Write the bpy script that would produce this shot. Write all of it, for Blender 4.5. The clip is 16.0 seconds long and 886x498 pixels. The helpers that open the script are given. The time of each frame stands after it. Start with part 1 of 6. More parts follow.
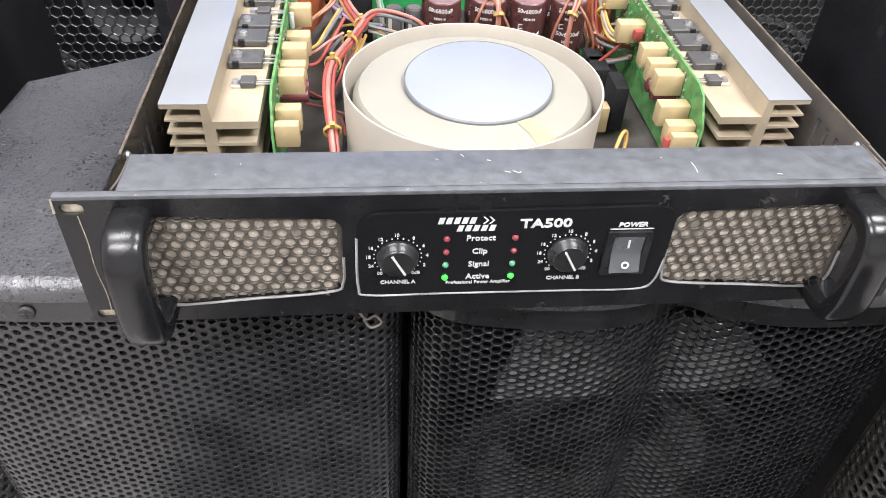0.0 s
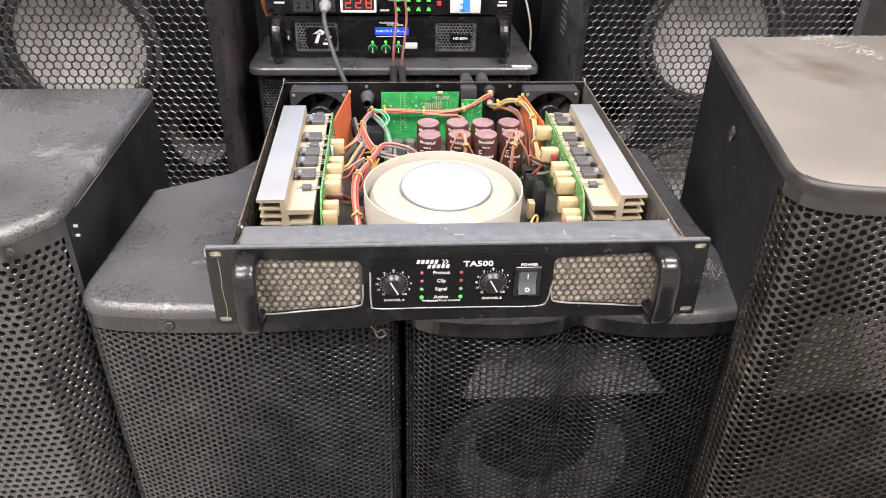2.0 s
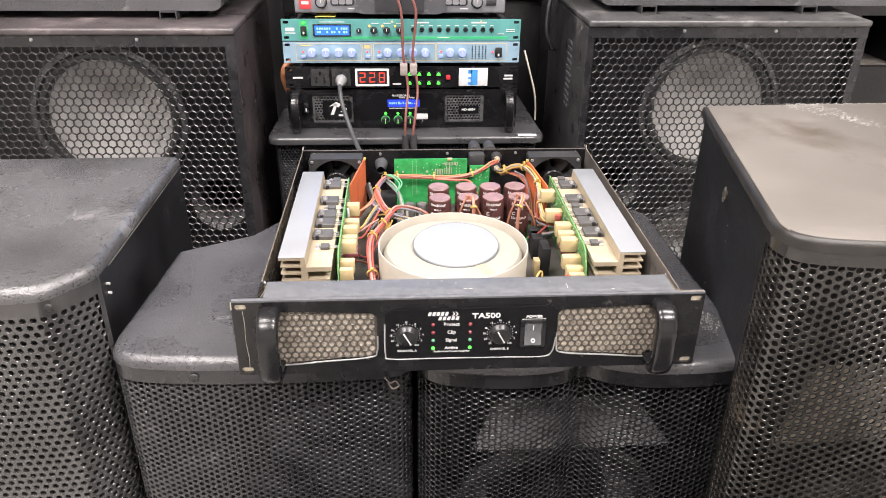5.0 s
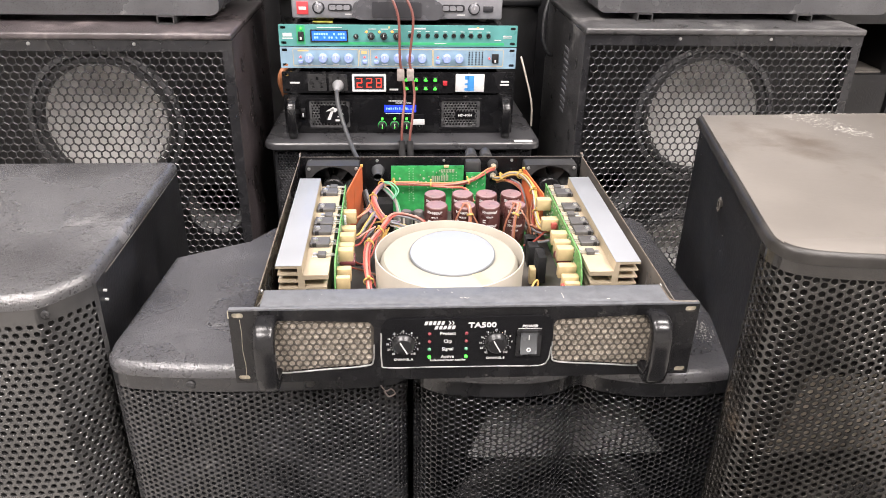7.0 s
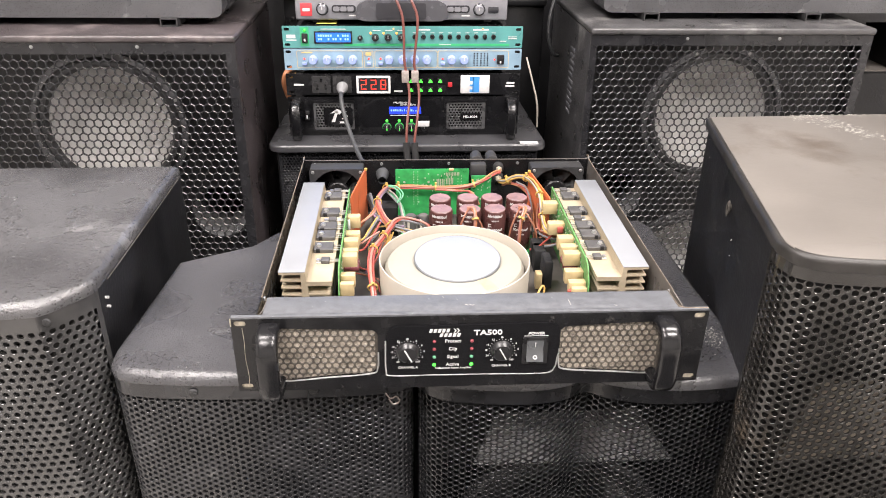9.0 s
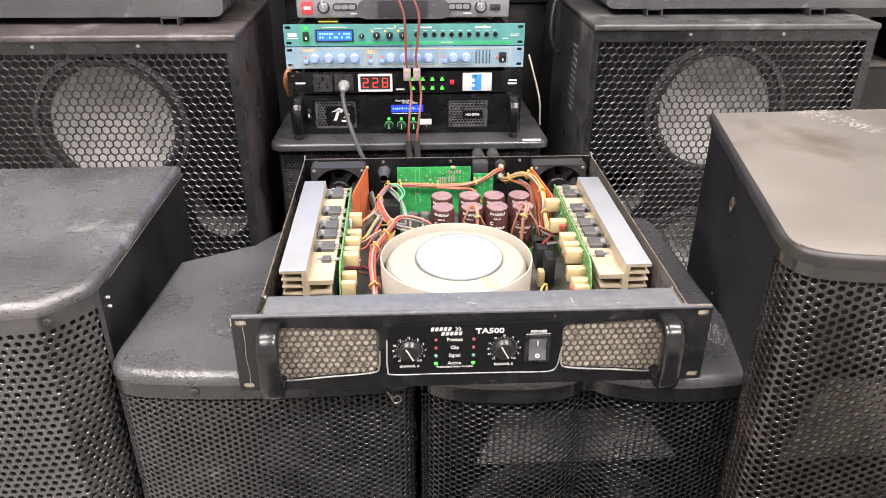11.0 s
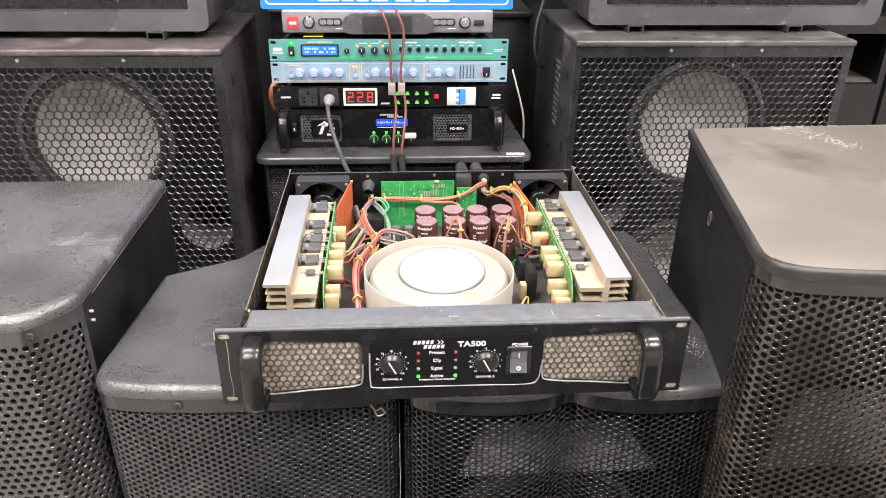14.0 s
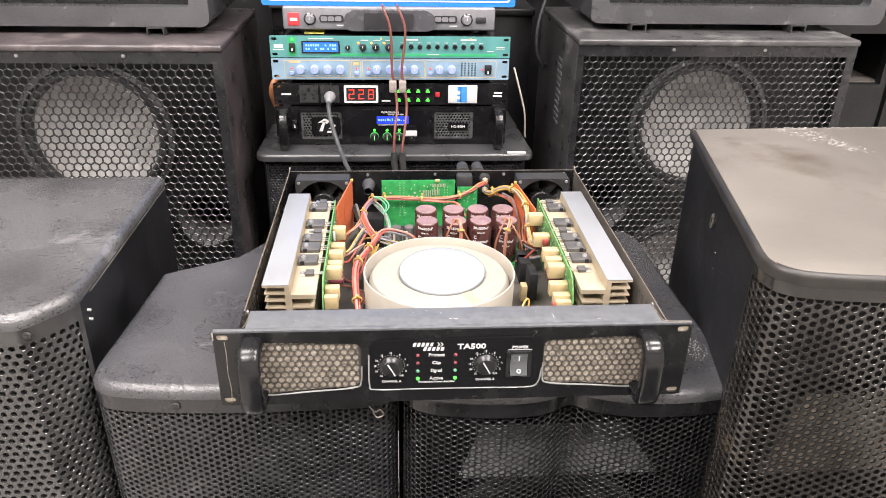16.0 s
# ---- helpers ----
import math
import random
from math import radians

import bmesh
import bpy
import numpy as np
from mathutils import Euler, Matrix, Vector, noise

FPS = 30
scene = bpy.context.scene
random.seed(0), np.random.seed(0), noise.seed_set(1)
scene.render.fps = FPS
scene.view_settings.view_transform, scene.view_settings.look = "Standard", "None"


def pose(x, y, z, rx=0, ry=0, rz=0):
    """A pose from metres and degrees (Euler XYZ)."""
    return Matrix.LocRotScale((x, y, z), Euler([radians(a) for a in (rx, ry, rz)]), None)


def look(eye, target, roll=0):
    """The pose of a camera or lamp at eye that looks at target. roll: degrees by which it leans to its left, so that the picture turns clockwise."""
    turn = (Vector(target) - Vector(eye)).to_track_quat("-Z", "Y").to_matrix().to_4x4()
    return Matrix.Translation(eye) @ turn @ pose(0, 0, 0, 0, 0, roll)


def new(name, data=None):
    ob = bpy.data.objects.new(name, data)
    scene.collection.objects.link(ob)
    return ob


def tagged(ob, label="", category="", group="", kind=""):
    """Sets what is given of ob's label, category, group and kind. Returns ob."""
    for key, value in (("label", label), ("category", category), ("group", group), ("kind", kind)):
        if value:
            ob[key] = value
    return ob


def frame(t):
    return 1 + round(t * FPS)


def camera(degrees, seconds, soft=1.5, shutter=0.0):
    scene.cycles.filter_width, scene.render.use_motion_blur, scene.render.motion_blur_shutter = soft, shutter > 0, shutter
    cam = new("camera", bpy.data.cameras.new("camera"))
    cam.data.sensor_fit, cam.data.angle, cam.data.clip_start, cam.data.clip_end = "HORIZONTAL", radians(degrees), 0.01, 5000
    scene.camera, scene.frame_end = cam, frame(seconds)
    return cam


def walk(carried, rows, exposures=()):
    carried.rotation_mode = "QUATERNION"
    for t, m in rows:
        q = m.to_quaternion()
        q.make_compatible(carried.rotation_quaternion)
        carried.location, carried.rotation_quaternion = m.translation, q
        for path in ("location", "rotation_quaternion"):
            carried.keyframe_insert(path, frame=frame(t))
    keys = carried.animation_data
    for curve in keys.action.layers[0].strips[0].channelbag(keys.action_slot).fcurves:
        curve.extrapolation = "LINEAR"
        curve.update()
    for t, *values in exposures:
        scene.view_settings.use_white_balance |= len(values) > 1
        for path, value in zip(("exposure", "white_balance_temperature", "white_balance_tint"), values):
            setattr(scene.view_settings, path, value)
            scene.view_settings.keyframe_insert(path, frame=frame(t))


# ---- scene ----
cam = camera(61.0, 16.0, soft=0.95)
PATH = [
    (0, (-0.079, -0.32, 1.061), (0.101, 1.179, -0.251), 3.1),
    (0.5, (-0.074, -0.368, 1.096), (0.106, 1.164, -0.176), 2.9),
    (1, (-0.071, -0.446, 1.145), (0.099, 1.124, -0.082), 2.6),
    (1.5, (-0.069, -0.522, 1.178), (0.089, 1.105, 0.025), 2.2),
    (2, (-0.068, -0.604, 1.203), (0.068, 1.077, 0.128), 1.5),
    (2.5, (-0.067, -0.637, 1.214), (0.054, 1.083, 0.199), 0.8),
    (3, (-0.067, -0.649, 1.211), (0.043, 1.097, 0.241), 0.4),
    (3.5, (-0.071, -0.658, 1.211), (0.038, 1.102, 0.267), 0.3),
    (4, (-0.072, -0.661, 1.211), (0.038, 1.108, 0.284), 0.4),
    (4.5, (-0.071, -0.654, 1.213), (0.039, 1.119, 0.293), 0.6),
    (7, (-0.073, -0.653, 1.225), (0.052, 1.122, 0.31), 1.2),
    (7.5, (-0.073, -0.649, 1.227), (0.057, 1.125, 0.312), 1.3),
    (8, (-0.072, -0.645, 1.226), (0.055, 1.129, 0.311), 1.2),
    (8.5, (-0.07, -0.642, 1.226), (0.05, 1.132, 0.31), 1.0),
    (9, (-0.071, -0.64, 1.227), (0.038, 1.134, 0.309), 0.8),
    (11.5, (-0.065, -0.636, 1.224), (0.033, 1.136, 0.303), 0.3),
    (12, (-0.063, -0.638, 1.226), (0.044, 1.136, 0.308), 0.4),
    (12.5, (-0.064, -0.64, 1.227), (0.05, 1.138, 0.317), 0.5),
    (13, (-0.063, -0.643, 1.231), (0.058, 1.137, 0.327), 0.6),
    (13.5, (-0.061, -0.648, 1.231), (0.065, 1.135, 0.335), 0.7),
    (14, (-0.063, -0.644, 1.231), (0.069, 1.14, 0.338), 0.8),
    (14.5, (-0.061, -0.642, 1.234), (0.075, 1.142, 0.342), 0.9),
    (15, (-0.06, -0.637, 1.233), (0.076, 1.147, 0.338), 1.0),
    (15.5, (-0.06, -0.634, 1.231), (0.075, 1.148, 0.334), 1.1),
    (16, (-0.063, -0.636, 1.234), (0.069, 1.143, 0.33), 1.2),
]
walk(cam, [(t, look(eye, target, roll)) for t, eye, target, roll in PATH], exposures=[(0, -0.22, 6150, 10), (1.5, -0.05, 6450, 11), (3, -0.02, 6650, 12), (16, 0.0, 6650, 12)])

LAMP_W = 86.0

# ---- world and lamps ----
world = bpy.data.worlds.new("world")
scene.world = world
world.use_nodes = True
world.node_tree.nodes["Background"].inputs[0].default_value = (0.9, 0.95, 1.0, 1)
world.node_tree.nodes["Background"].inputs[1].default_value = 0.02
scene.view_settings.exposure = 0.0


# ---- materials ----
def material(name, base, rough=0.5, metal=0.0, grain=0.15, size=60.0, bump=0.1, bump_size=300.0, wear=0.0, wear_colour=(0.5, 0.5, 0.5), wear_size=8.0, spec=0.5, emit=0.0, pits=0.0):
    m = bpy.data.materials.new(name)
    m.use_nodes = True
    nt = m.node_tree
    n, l = nt.nodes, nt.links
    b = n["Principled BSDF"]
    b.inputs["Roughness"].default_value = rough
    b.inputs["Metallic"].default_value = metal
    b.inputs["Specular IOR Level"].default_value = spec
    co = n.new("ShaderNodeTexCoord")
    no = n.new("ShaderNodeTexNoise")
    no.inputs["Scale"].default_value = size
    no.inputs["Detail"].default_value = 5
    l.new(co.outputs["Object"], no.inputs["Vector"])
    ramp = n.new("ShaderNodeMapRange")
    ramp.inputs["From Min"].default_value, ramp.inputs["From Max"].default_value = 0.3, 0.7
    ramp.inputs["To Min"].default_value, ramp.inputs["To Max"].default_value = 1 - grain, 1 + grain
    l.new(no.outputs["Fac"], ramp.inputs["Value"])
    mix = n.new("ShaderNodeVectorMath")
    mix.operation = "SCALE"
    mix.inputs[0].default_value = base
    l.new(ramp.outputs[0], mix.inputs["Scale"])
    out = mix.outputs[0]
    if wear > 0:
        wn = n.new("ShaderNodeTexNoise")
        wn.inputs["Scale"].default_value = wear_size
        wn.inputs["Detail"].default_value = 9
        wn.inputs["Roughness"].default_value = 0.7
        l.new(co.outputs["Object"], wn.inputs["Vector"])
        wr = n.new("ShaderNodeMapRange")
        wr.inputs["From Min"].default_value, wr.inputs["From Max"].default_value = 0.66 - 0.16 * wear, 0.72
        l.new(wn.outputs["Fac"], wr.inputs["Value"])
        wm = n.new("ShaderNodeMix")
        wm.data_type = "RGBA"
        wm.inputs["B"].default_value = (*wear_colour, 1)
        l.new(wr.outputs[0], wm.inputs["Factor"])
        l.new(out, wm.inputs["A"])
        out = wm.outputs["Result"]
    l.new(out, b.inputs["Base Color"])
    rr = n.new("ShaderNodeMapRange")
    rr.inputs["From Min"].default_value, rr.inputs["From Max"].default_value = 0.3, 0.7
    rr.inputs["To Min"].default_value, rr.inputs["To Max"].default_value = max(0.02, rough - 0.08), min(1, rough + 0.08)
    l.new(no.outputs["Fac"], rr.inputs["Value"])
    l.new(rr.outputs[0], b.inputs["Roughness"])
    if bump > 0:
        bn = n.new("ShaderNodeTexNoise")
        bn.inputs["Scale"].default_value = bump_size
        bn.inputs["Detail"].default_value = 3
        l.new(co.outputs["Object"], bn.inputs["Vector"])
        bp = n.new("ShaderNodeBump")
        bp.inputs["Strength"].default_value = bump
        bp.inputs["Distance"].default_value = 0.002
        height = bn.outputs["Fac"]
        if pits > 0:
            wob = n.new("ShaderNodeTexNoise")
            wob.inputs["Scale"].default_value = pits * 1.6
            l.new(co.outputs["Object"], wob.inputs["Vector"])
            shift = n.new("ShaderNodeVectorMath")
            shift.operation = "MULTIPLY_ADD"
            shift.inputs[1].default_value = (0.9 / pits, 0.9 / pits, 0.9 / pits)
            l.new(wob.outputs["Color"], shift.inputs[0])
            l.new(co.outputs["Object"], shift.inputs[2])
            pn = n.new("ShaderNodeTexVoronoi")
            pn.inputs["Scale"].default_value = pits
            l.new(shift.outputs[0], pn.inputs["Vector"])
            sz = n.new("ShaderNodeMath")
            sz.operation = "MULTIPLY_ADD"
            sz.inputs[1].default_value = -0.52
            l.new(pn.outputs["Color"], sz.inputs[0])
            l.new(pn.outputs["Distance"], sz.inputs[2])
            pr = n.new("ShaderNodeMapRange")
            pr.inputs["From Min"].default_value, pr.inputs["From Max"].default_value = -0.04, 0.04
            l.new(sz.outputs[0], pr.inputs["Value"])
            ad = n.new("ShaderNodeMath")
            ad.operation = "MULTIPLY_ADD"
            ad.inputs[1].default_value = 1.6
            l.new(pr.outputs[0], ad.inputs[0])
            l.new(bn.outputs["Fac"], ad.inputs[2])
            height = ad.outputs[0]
            # pits drop to 0.4 of the base colour: recess shade put into the paint
            pit_shade = n.new("ShaderNodeMix")
            pit_shade.data_type = "RGBA"
            pit_shade.inputs["A"].default_value = (base[0] * 0.4, base[1] * 0.4, base[2] * 0.4, 1)
            l.new(pr.outputs[0], pit_shade.inputs["Factor"])
            l.new(out, pit_shade.inputs["B"])
            l.new(pit_shade.outputs["Result"], b.inputs["Base Color"])
        l.new(height, bp.inputs["Height"])
        l.new(bp.outputs["Normal"], b.inputs["Normal"])
    if emit > 0:
        b.inputs["Emission Color"].default_value = (*base, 1)
        b.inputs["Emission Strength"].default_value = emit
    return m


# lids take a paler base than the side walls; the left one has broad blotches
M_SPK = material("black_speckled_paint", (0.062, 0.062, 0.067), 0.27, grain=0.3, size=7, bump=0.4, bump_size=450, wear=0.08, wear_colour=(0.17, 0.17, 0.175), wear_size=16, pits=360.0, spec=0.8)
M_SPK_MOTTLED = material("mottled_black_speckled_paint", (0.080, 0.080, 0.084), 0.24, grain=0.4, size=6, bump=0.45, bump_size=450, wear=0.6, wear_colour=(0.25, 0.248, 0.25), wear_size=4.5, pits=300.0, spec=0.9)
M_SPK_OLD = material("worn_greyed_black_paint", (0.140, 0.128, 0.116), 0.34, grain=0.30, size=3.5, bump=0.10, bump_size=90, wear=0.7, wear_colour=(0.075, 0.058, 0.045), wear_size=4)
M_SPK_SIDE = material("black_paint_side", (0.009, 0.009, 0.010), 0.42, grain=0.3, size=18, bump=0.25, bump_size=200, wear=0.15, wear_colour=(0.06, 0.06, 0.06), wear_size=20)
# worn lid edge; its dark base also holds the shade below the top
M_LID_EDGE = material("worn_shaded_lid_edge", (0.024, 0.022, 0.020), 0.5, grain=0.35, size=40, bump=0.15, bump_size=200, wear=0.2, wear_colour=(0.11, 0.10, 0.09), wear_size=14)
# worn charcoal paint with a red reflection tinted into base and wear colours
M_SUB_REDGLOW = material("worn_paint_red_reflection", (0.062, 0.052, 0.054), 0.32, grain=0.35, size=12, bump=0.45, bump_size=420, wear=0.6, wear_colour=(0.235, 0.195, 0.195), wear_size=6, spec=0.7)
M_SUB = material("worn_charcoal_paint", (0.062, 0.061, 0.063), 0.34, grain=0.35, size=25, bump=0.45, bump_size=420, wear=0.5, wear_colour=(0.24, 0.235, 0.23), wear_size=9, spec=0.7)
# front grille steels: base colours differ to hold the uneven light on them
M_GRILLE = material("black_powder_coated_steel", (0.009, 0.0092, 0.0105), 0.28, grain=0.25, size=40, bump=0.05, bump_size=500, wear=0.06, wear_colour=(0.05, 0.05, 0.05), wear_size=30, spec=0.5)
M_GRILLE_FINE = material("satin_black_coated_steel", (0.017, 0.0174, 0.0195), 0.27, grain=0.3, size=20, bump=0.05, bump_size=500, wear=0.1, wear_colour=(0.07, 0.07, 0.07), wear_size=20, spec=0.7)
# worn steel, base and brown tone lifted for light off the floor
M_GRILLE_LIT = material("worn_lifted_black_steel", (0.015, 0.0138, 0.0125), 0.20, grain=0.35, size=20, bump=0.05, bump_size=500, wear=0.35, wear_colour=(0.07, 0.056, 0.043), wear_size=6, spec=0.8)
M_GRILLE_SUB = material("dark_powder_coated_steel", (0.020, 0.020, 0.022), 0.24, grain=0.25, size=30, bump=0.05, bump_size=500, spec=0.65)
M_VENT = material("grey_black_vent_steel", (0.06, 0.06, 0.062), 0.3, grain=0.3, size=60, bump=0.05, spec=0.7)
M_DARK = material("black_foam", (0.006, 0.006, 0.007), 0.9, grain=0.3, size=60, bump=0.4, bump_size=400)
M_RING = material("dark_driver_rim", (0.075, 0.075, 0.078), 0.35, grain=0.2, size=40, bump=0.05)
# greyer base stands in for bright floor mirrored in the left grille
M_GRILLE_LEFT = material("brightened_black_coated_steel", (0.050, 0.0495, 0.0495), 0.22, grain=0.35, size=12, bump=0.05, bump_size=500, wear=0.15, wear_colour=(0.03, 0.03, 0.03), wear_size=10, spec=0.9)
M_BLACKTOP = material("satin_black_top", (0.040, 0.040, 0.043), 0.30, grain=0.3, size=15, bump=0.1, bump_size=300, spec=0.7)
M_CONE_OLD = material("dusty_brown_cone", (0.40, 0.36, 0.31), 0.65, grain=0.3, size=25, bump=0.1, bump_size=200)
M_HORN_OLD = material("dusty_brown_horn", (0.27, 0.235, 0.19), 0.6, grain=0.35, size=18, bump=0.1, bump_size=200)
M_CONE = material("grey_paper_cone", (0.50, 0.49, 0.48), 0.6, grain=0.15, size=30, bump=0.1, bump_size=200)
M_RUBBER = material("black_rubber", (0.028, 0.028, 0.029), 0.55, grain=0.2, size=60, bump=0.1)
M_HORN = material("grey_horn_plastic", (0.22, 0.22, 0.225), 0.45, grain=0.2, size=30, bump=0.05)
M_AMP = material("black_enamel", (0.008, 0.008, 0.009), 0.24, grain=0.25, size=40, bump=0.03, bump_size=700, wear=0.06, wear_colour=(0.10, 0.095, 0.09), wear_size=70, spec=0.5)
# brushed black enamel; overhead reflection is put into the bluish grey base
M_AMP_LIP = material("brushed_enamel_grey_sheen", (0.105, 0.110, 0.120), 0.45, grain=0.2, size=160, bump=0.12, bump_size=1100, wear=0.04, wear_colour=(0.4, 0.4, 0.38), wear_size=110)
M_CHASSIS = material("dusty_dark_sheet_steel", (0.11, 0.10, 0.09), 0.55, metal=0.2, grain=0.35, size=30, bump=0.1)
M_BAREPAINT = material("chipped_pale_primer", (0.42, 0.40, 0.37), 0.6, grain=0.2, size=90, bump=0.1)
M_EDGE = material("rusty_bare_edge", (0.20, 0.165, 0.13), 0.45, metal=0.4, grain=0.4, size=150, bump=0.1)
M_BARE = material("bare_scratched_metal", (0.62, 0.56, 0.45), 0.4, metal=0.6, grain=0.3, size=200, bump=0.1)
M_SILVER = material("dull_steel", (0.50, 0.50, 0.50), 0.35, metal=0.8, grain=0.15, size=80, bump=0.05)
M_ALU = material("anodised_aluminium", (0.252, 0.264, 0.284), 0.42, metal=0.15, grain=0.05, size=20, bump=0.03, bump_size=200)
M_ALU_IN = material("creamy_aluminium_extrusion", (0.40, 0.335, 0.24), 0.5, metal=0.1, grain=0.15, size=30, bump=0.1, bump_size=200, wear=0.25, wear_colour=(0.52, 0.47, 0.40), wear_size=60)
M_ACRYL = material("glossy_black_acrylic", (0.008, 0.008, 0.009), 0.08, grain=0.1, size=50, bump=0.0)
M_KNOB = material("black_knob_plastic", (0.015, 0.015, 0.016), 0.3, grain=0.2, size=80, bump=0.05)
M_WHITE = material("white_print", (0.60, 0.60, 0.60), 0.5, grain=0.08, size=200, bump=0.0)
M_FILTER = material("dusty_foam_filter", (0.38, 0.335, 0.285), 0.9, grain=0.5, size=120, bump=0.6, bump_size=700, wear=0.4, wear_colour=(0.15, 0.125, 0.10), wear_size=45)
M_MESHGREY = material("dusty_perforated_steel", (0.085, 0.075, 0.062), 0.4, metal=0.2, grain=0.4, size=60, bump=0.1, wear=0.3, wear_colour=(0.24, 0.21, 0.17), wear_size=50)
M_PCB = material("green_solder_mask", (0.03, 0.29, 0.08), 0.35, grain=0.3, size=90, bump=0.1, bump_size=500)
M_PCB_SIDE = material("pale_green_circuit_board", (0.10, 0.26, 0.085), 0.4, grain=0.35, size=120, bump=0.2, bump_size=600, wear=0.5, wear_colour=(0.33, 0.40, 0.20), wear_size=160)
M_SOLDER = material("tin_solder", (0.58, 0.56, 0.48), 0.35, metal=0.5, grain=0.1, size=300, bump=0.0)
M_ORANGE = material("red_phenolic_board", (0.55, 0.13, 0.05), 0.5, grain=0.15, size=50, bump=0.1)
M_CAP = material("brown_capacitor_sleeve", (0.075, 0.03, 0.028), 0.3, grain=0.2, size=60, bump=0.05)
M_CAPTOP = material("pinkish_capacitor_top", (0.22, 0.135, 0.135), 0.35, grain=0.25, size=90, bump=0.1)
M_FILM = material("cream_film_capacitor", (0.48, 0.375, 0.205), 0.45, grain=0.12, size=90, bump=0.05)
M_BOX = material("dark_grey_epoxy", (0.075, 0.073, 0.072), 0.5, grain=0.2, size=120, bump=0.1)
M_BROWNCAP = material("maroon_component", (0.12, 0.03, 0.035), 0.35, grain=0.2, size=90, bump=0.05)
M_BLUE = material("blue_component", (0.08, 0.22, 0.55), 0.35, grain=0.2, size=90, bump=0.0)
M_TOROID = material("white_insulating_tape", (0.295, 0.282, 0.238), 0.55, grain=0.05, size=20, bump=0.08, bump_size=120, wear=0.05, wear_colour=(0.33, 0.28, 0.18), wear_size=9)
M_SHIELD = material("cream_shield_band", (0.46, 0.42, 0.36), 0.45, grain=0.1, size=20, bump=0.05)
M_DISC = material("pale_metal_disc", (0.262, 0.281, 0.322), 0.4, grain=0.03, size=20, bump=0.02)
M_DISC_EDGE = material("grey_disc_edge", (0.16, 0.17, 0.18), 0.5, grain=0.1, size=60, bump=0.0)
M_TIE = material("yellow_cable_tie", (0.50, 0.33, 0.09), 0.4, grain=0.1, size=90, bump=0.0)
M_CLEAR = material("milky_plastic_connector", (0.30, 0.26, 0.24), 0.2, grain=0.2, size=200, bump=0.0)
M_TEAL = material("teal_panel_paint", (0.085, 0.27, 0.26), 0.35, grain=0.1, size=40, bump=0.03)
M_GREENBAND = material("green_panel_band", (0.04, 0.38, 0.16), 0.35, grain=0.1, size=40, bump=0.05)
M_STEELBLUE = material("steel_blue_panel_paint", (0.22, 0.33, 0.42), 0.35, grain=0.1, size=40, bump=0.05)
M_KNOBBLUE = material("periwinkle_knob", (0.30, 0.38, 0.70), 0.35, grain=0.1, size=90, bump=0.0)
M_YELLOWLINE = material("ochre_print", (0.60, 0.45, 0.20), 0.5, grain=0.1, size=90, bump=0.0)
M_MIC = material("silver_receiver_plastic", (0.24, 0.24, 0.26), 0.35, metal=0.3, grain=0.1, size=60, bump=0.03)
M_MICDARK = material("smoked_plastic", (0.03, 0.03, 0.035), 0.15, grain=0.1, size=60, bump=0.0)
M_RED = material("red_sticker", (0.55, 0.05, 0.06), 0.4, grain=0.1, size=90, bump=0.0)
M_SIGNBLUE = material("blue_sign_print", (0.01, 0.17, 0.62), 0.35, grain=0.05, size=30, bump=0.0)
M_STICKBLUE = material("blue_sticker_print", (0.05, 0.25, 0.60), 0.4, grain=0.1, size=90, bump=0.0)
M_LED_G = material("lit_green_led", (0.06, 0.9, 0.06), 0.3, grain=0.0, bump=0.0, emit=1.5)
M_GLOW_DIM = material("dim_green_glow", (0.05, 0.42, 0.10), 0.3, grain=0.0, bump=0.0, emit=0.25)
M_LED_GOFF = material("unlit_green_led", (0.10, 0.30, 0.18), 0.25, grain=0.1, bump=0.0)
M_LED_R = material("unlit_red_led", (0.22, 0.04, 0.05), 0.25, grain=0.1, bump=0.0)
M_LED_RON = material("lit_red_led", (1.0, 0.05, 0.03), 0.3, grain=0.0, bump=0.0, emit=1.4)
M_LCD = material("lit_blue_display", (0.02, 0.05, 0.75), 0.2, grain=0.2, size=200, bump=0.0, emit=0.8)
M_LCDTEXT = material("lit_pale_display", (0.22, 0.42, 1.0), 0.2, grain=0.0, bump=0.0, emit=0.7)
M_CORD = material("grey_black_cord", (0.05, 0.052, 0.055), 0.45, grain=0.2, size=90, bump=0.05)
M_BROWNCABLE = material("brown_cable_sheath", (0.16, 0.055, 0.045), 0.35, grain=0.15, size=90, bump=0.05)
M_FLOOR = material("pale_floor_tile", (0.42, 0.405, 0.385), 0.22, grain=0.15, size=4, bump=0.03, bump_size=40)
M_MAT = material("dark_added_mat", (0.022, 0.022, 0.023), 0.7, grain=0.3, size=20, bump=0.1)
M_WALL = material("white_wall_paint", (0.66, 0.65, 0.63), 0.7, grain=0.05, size=3, bump=0.1, bump_size=120)
M_LAMP = material("lamp_diffuser", (1.0, 0.98, 0.95), 0.5, grain=0.0, bump=0.0, emit=2.0)
WIRE = {k: material(k + "_wire_insulation", c, 0.4, grain=0.12, size=90, bump=0.0) for k, c in dict(
    red=(0.36, 0.075, 0.06), pink=(0.40, 0.19, 0.155), orange=(0.44, 0.18, 0.085), yellow=(0.46, 0.28, 0.08), grey=(0.16, 0.16, 0.17),
    purple=(0.34, 0.22, 0.34), green=(0.10, 0.32, 0.18), white=(0.28, 0.26, 0.23), brown=(0.25, 0.10, 0.06), black=(0.02, 0.02, 0.02)).items()}


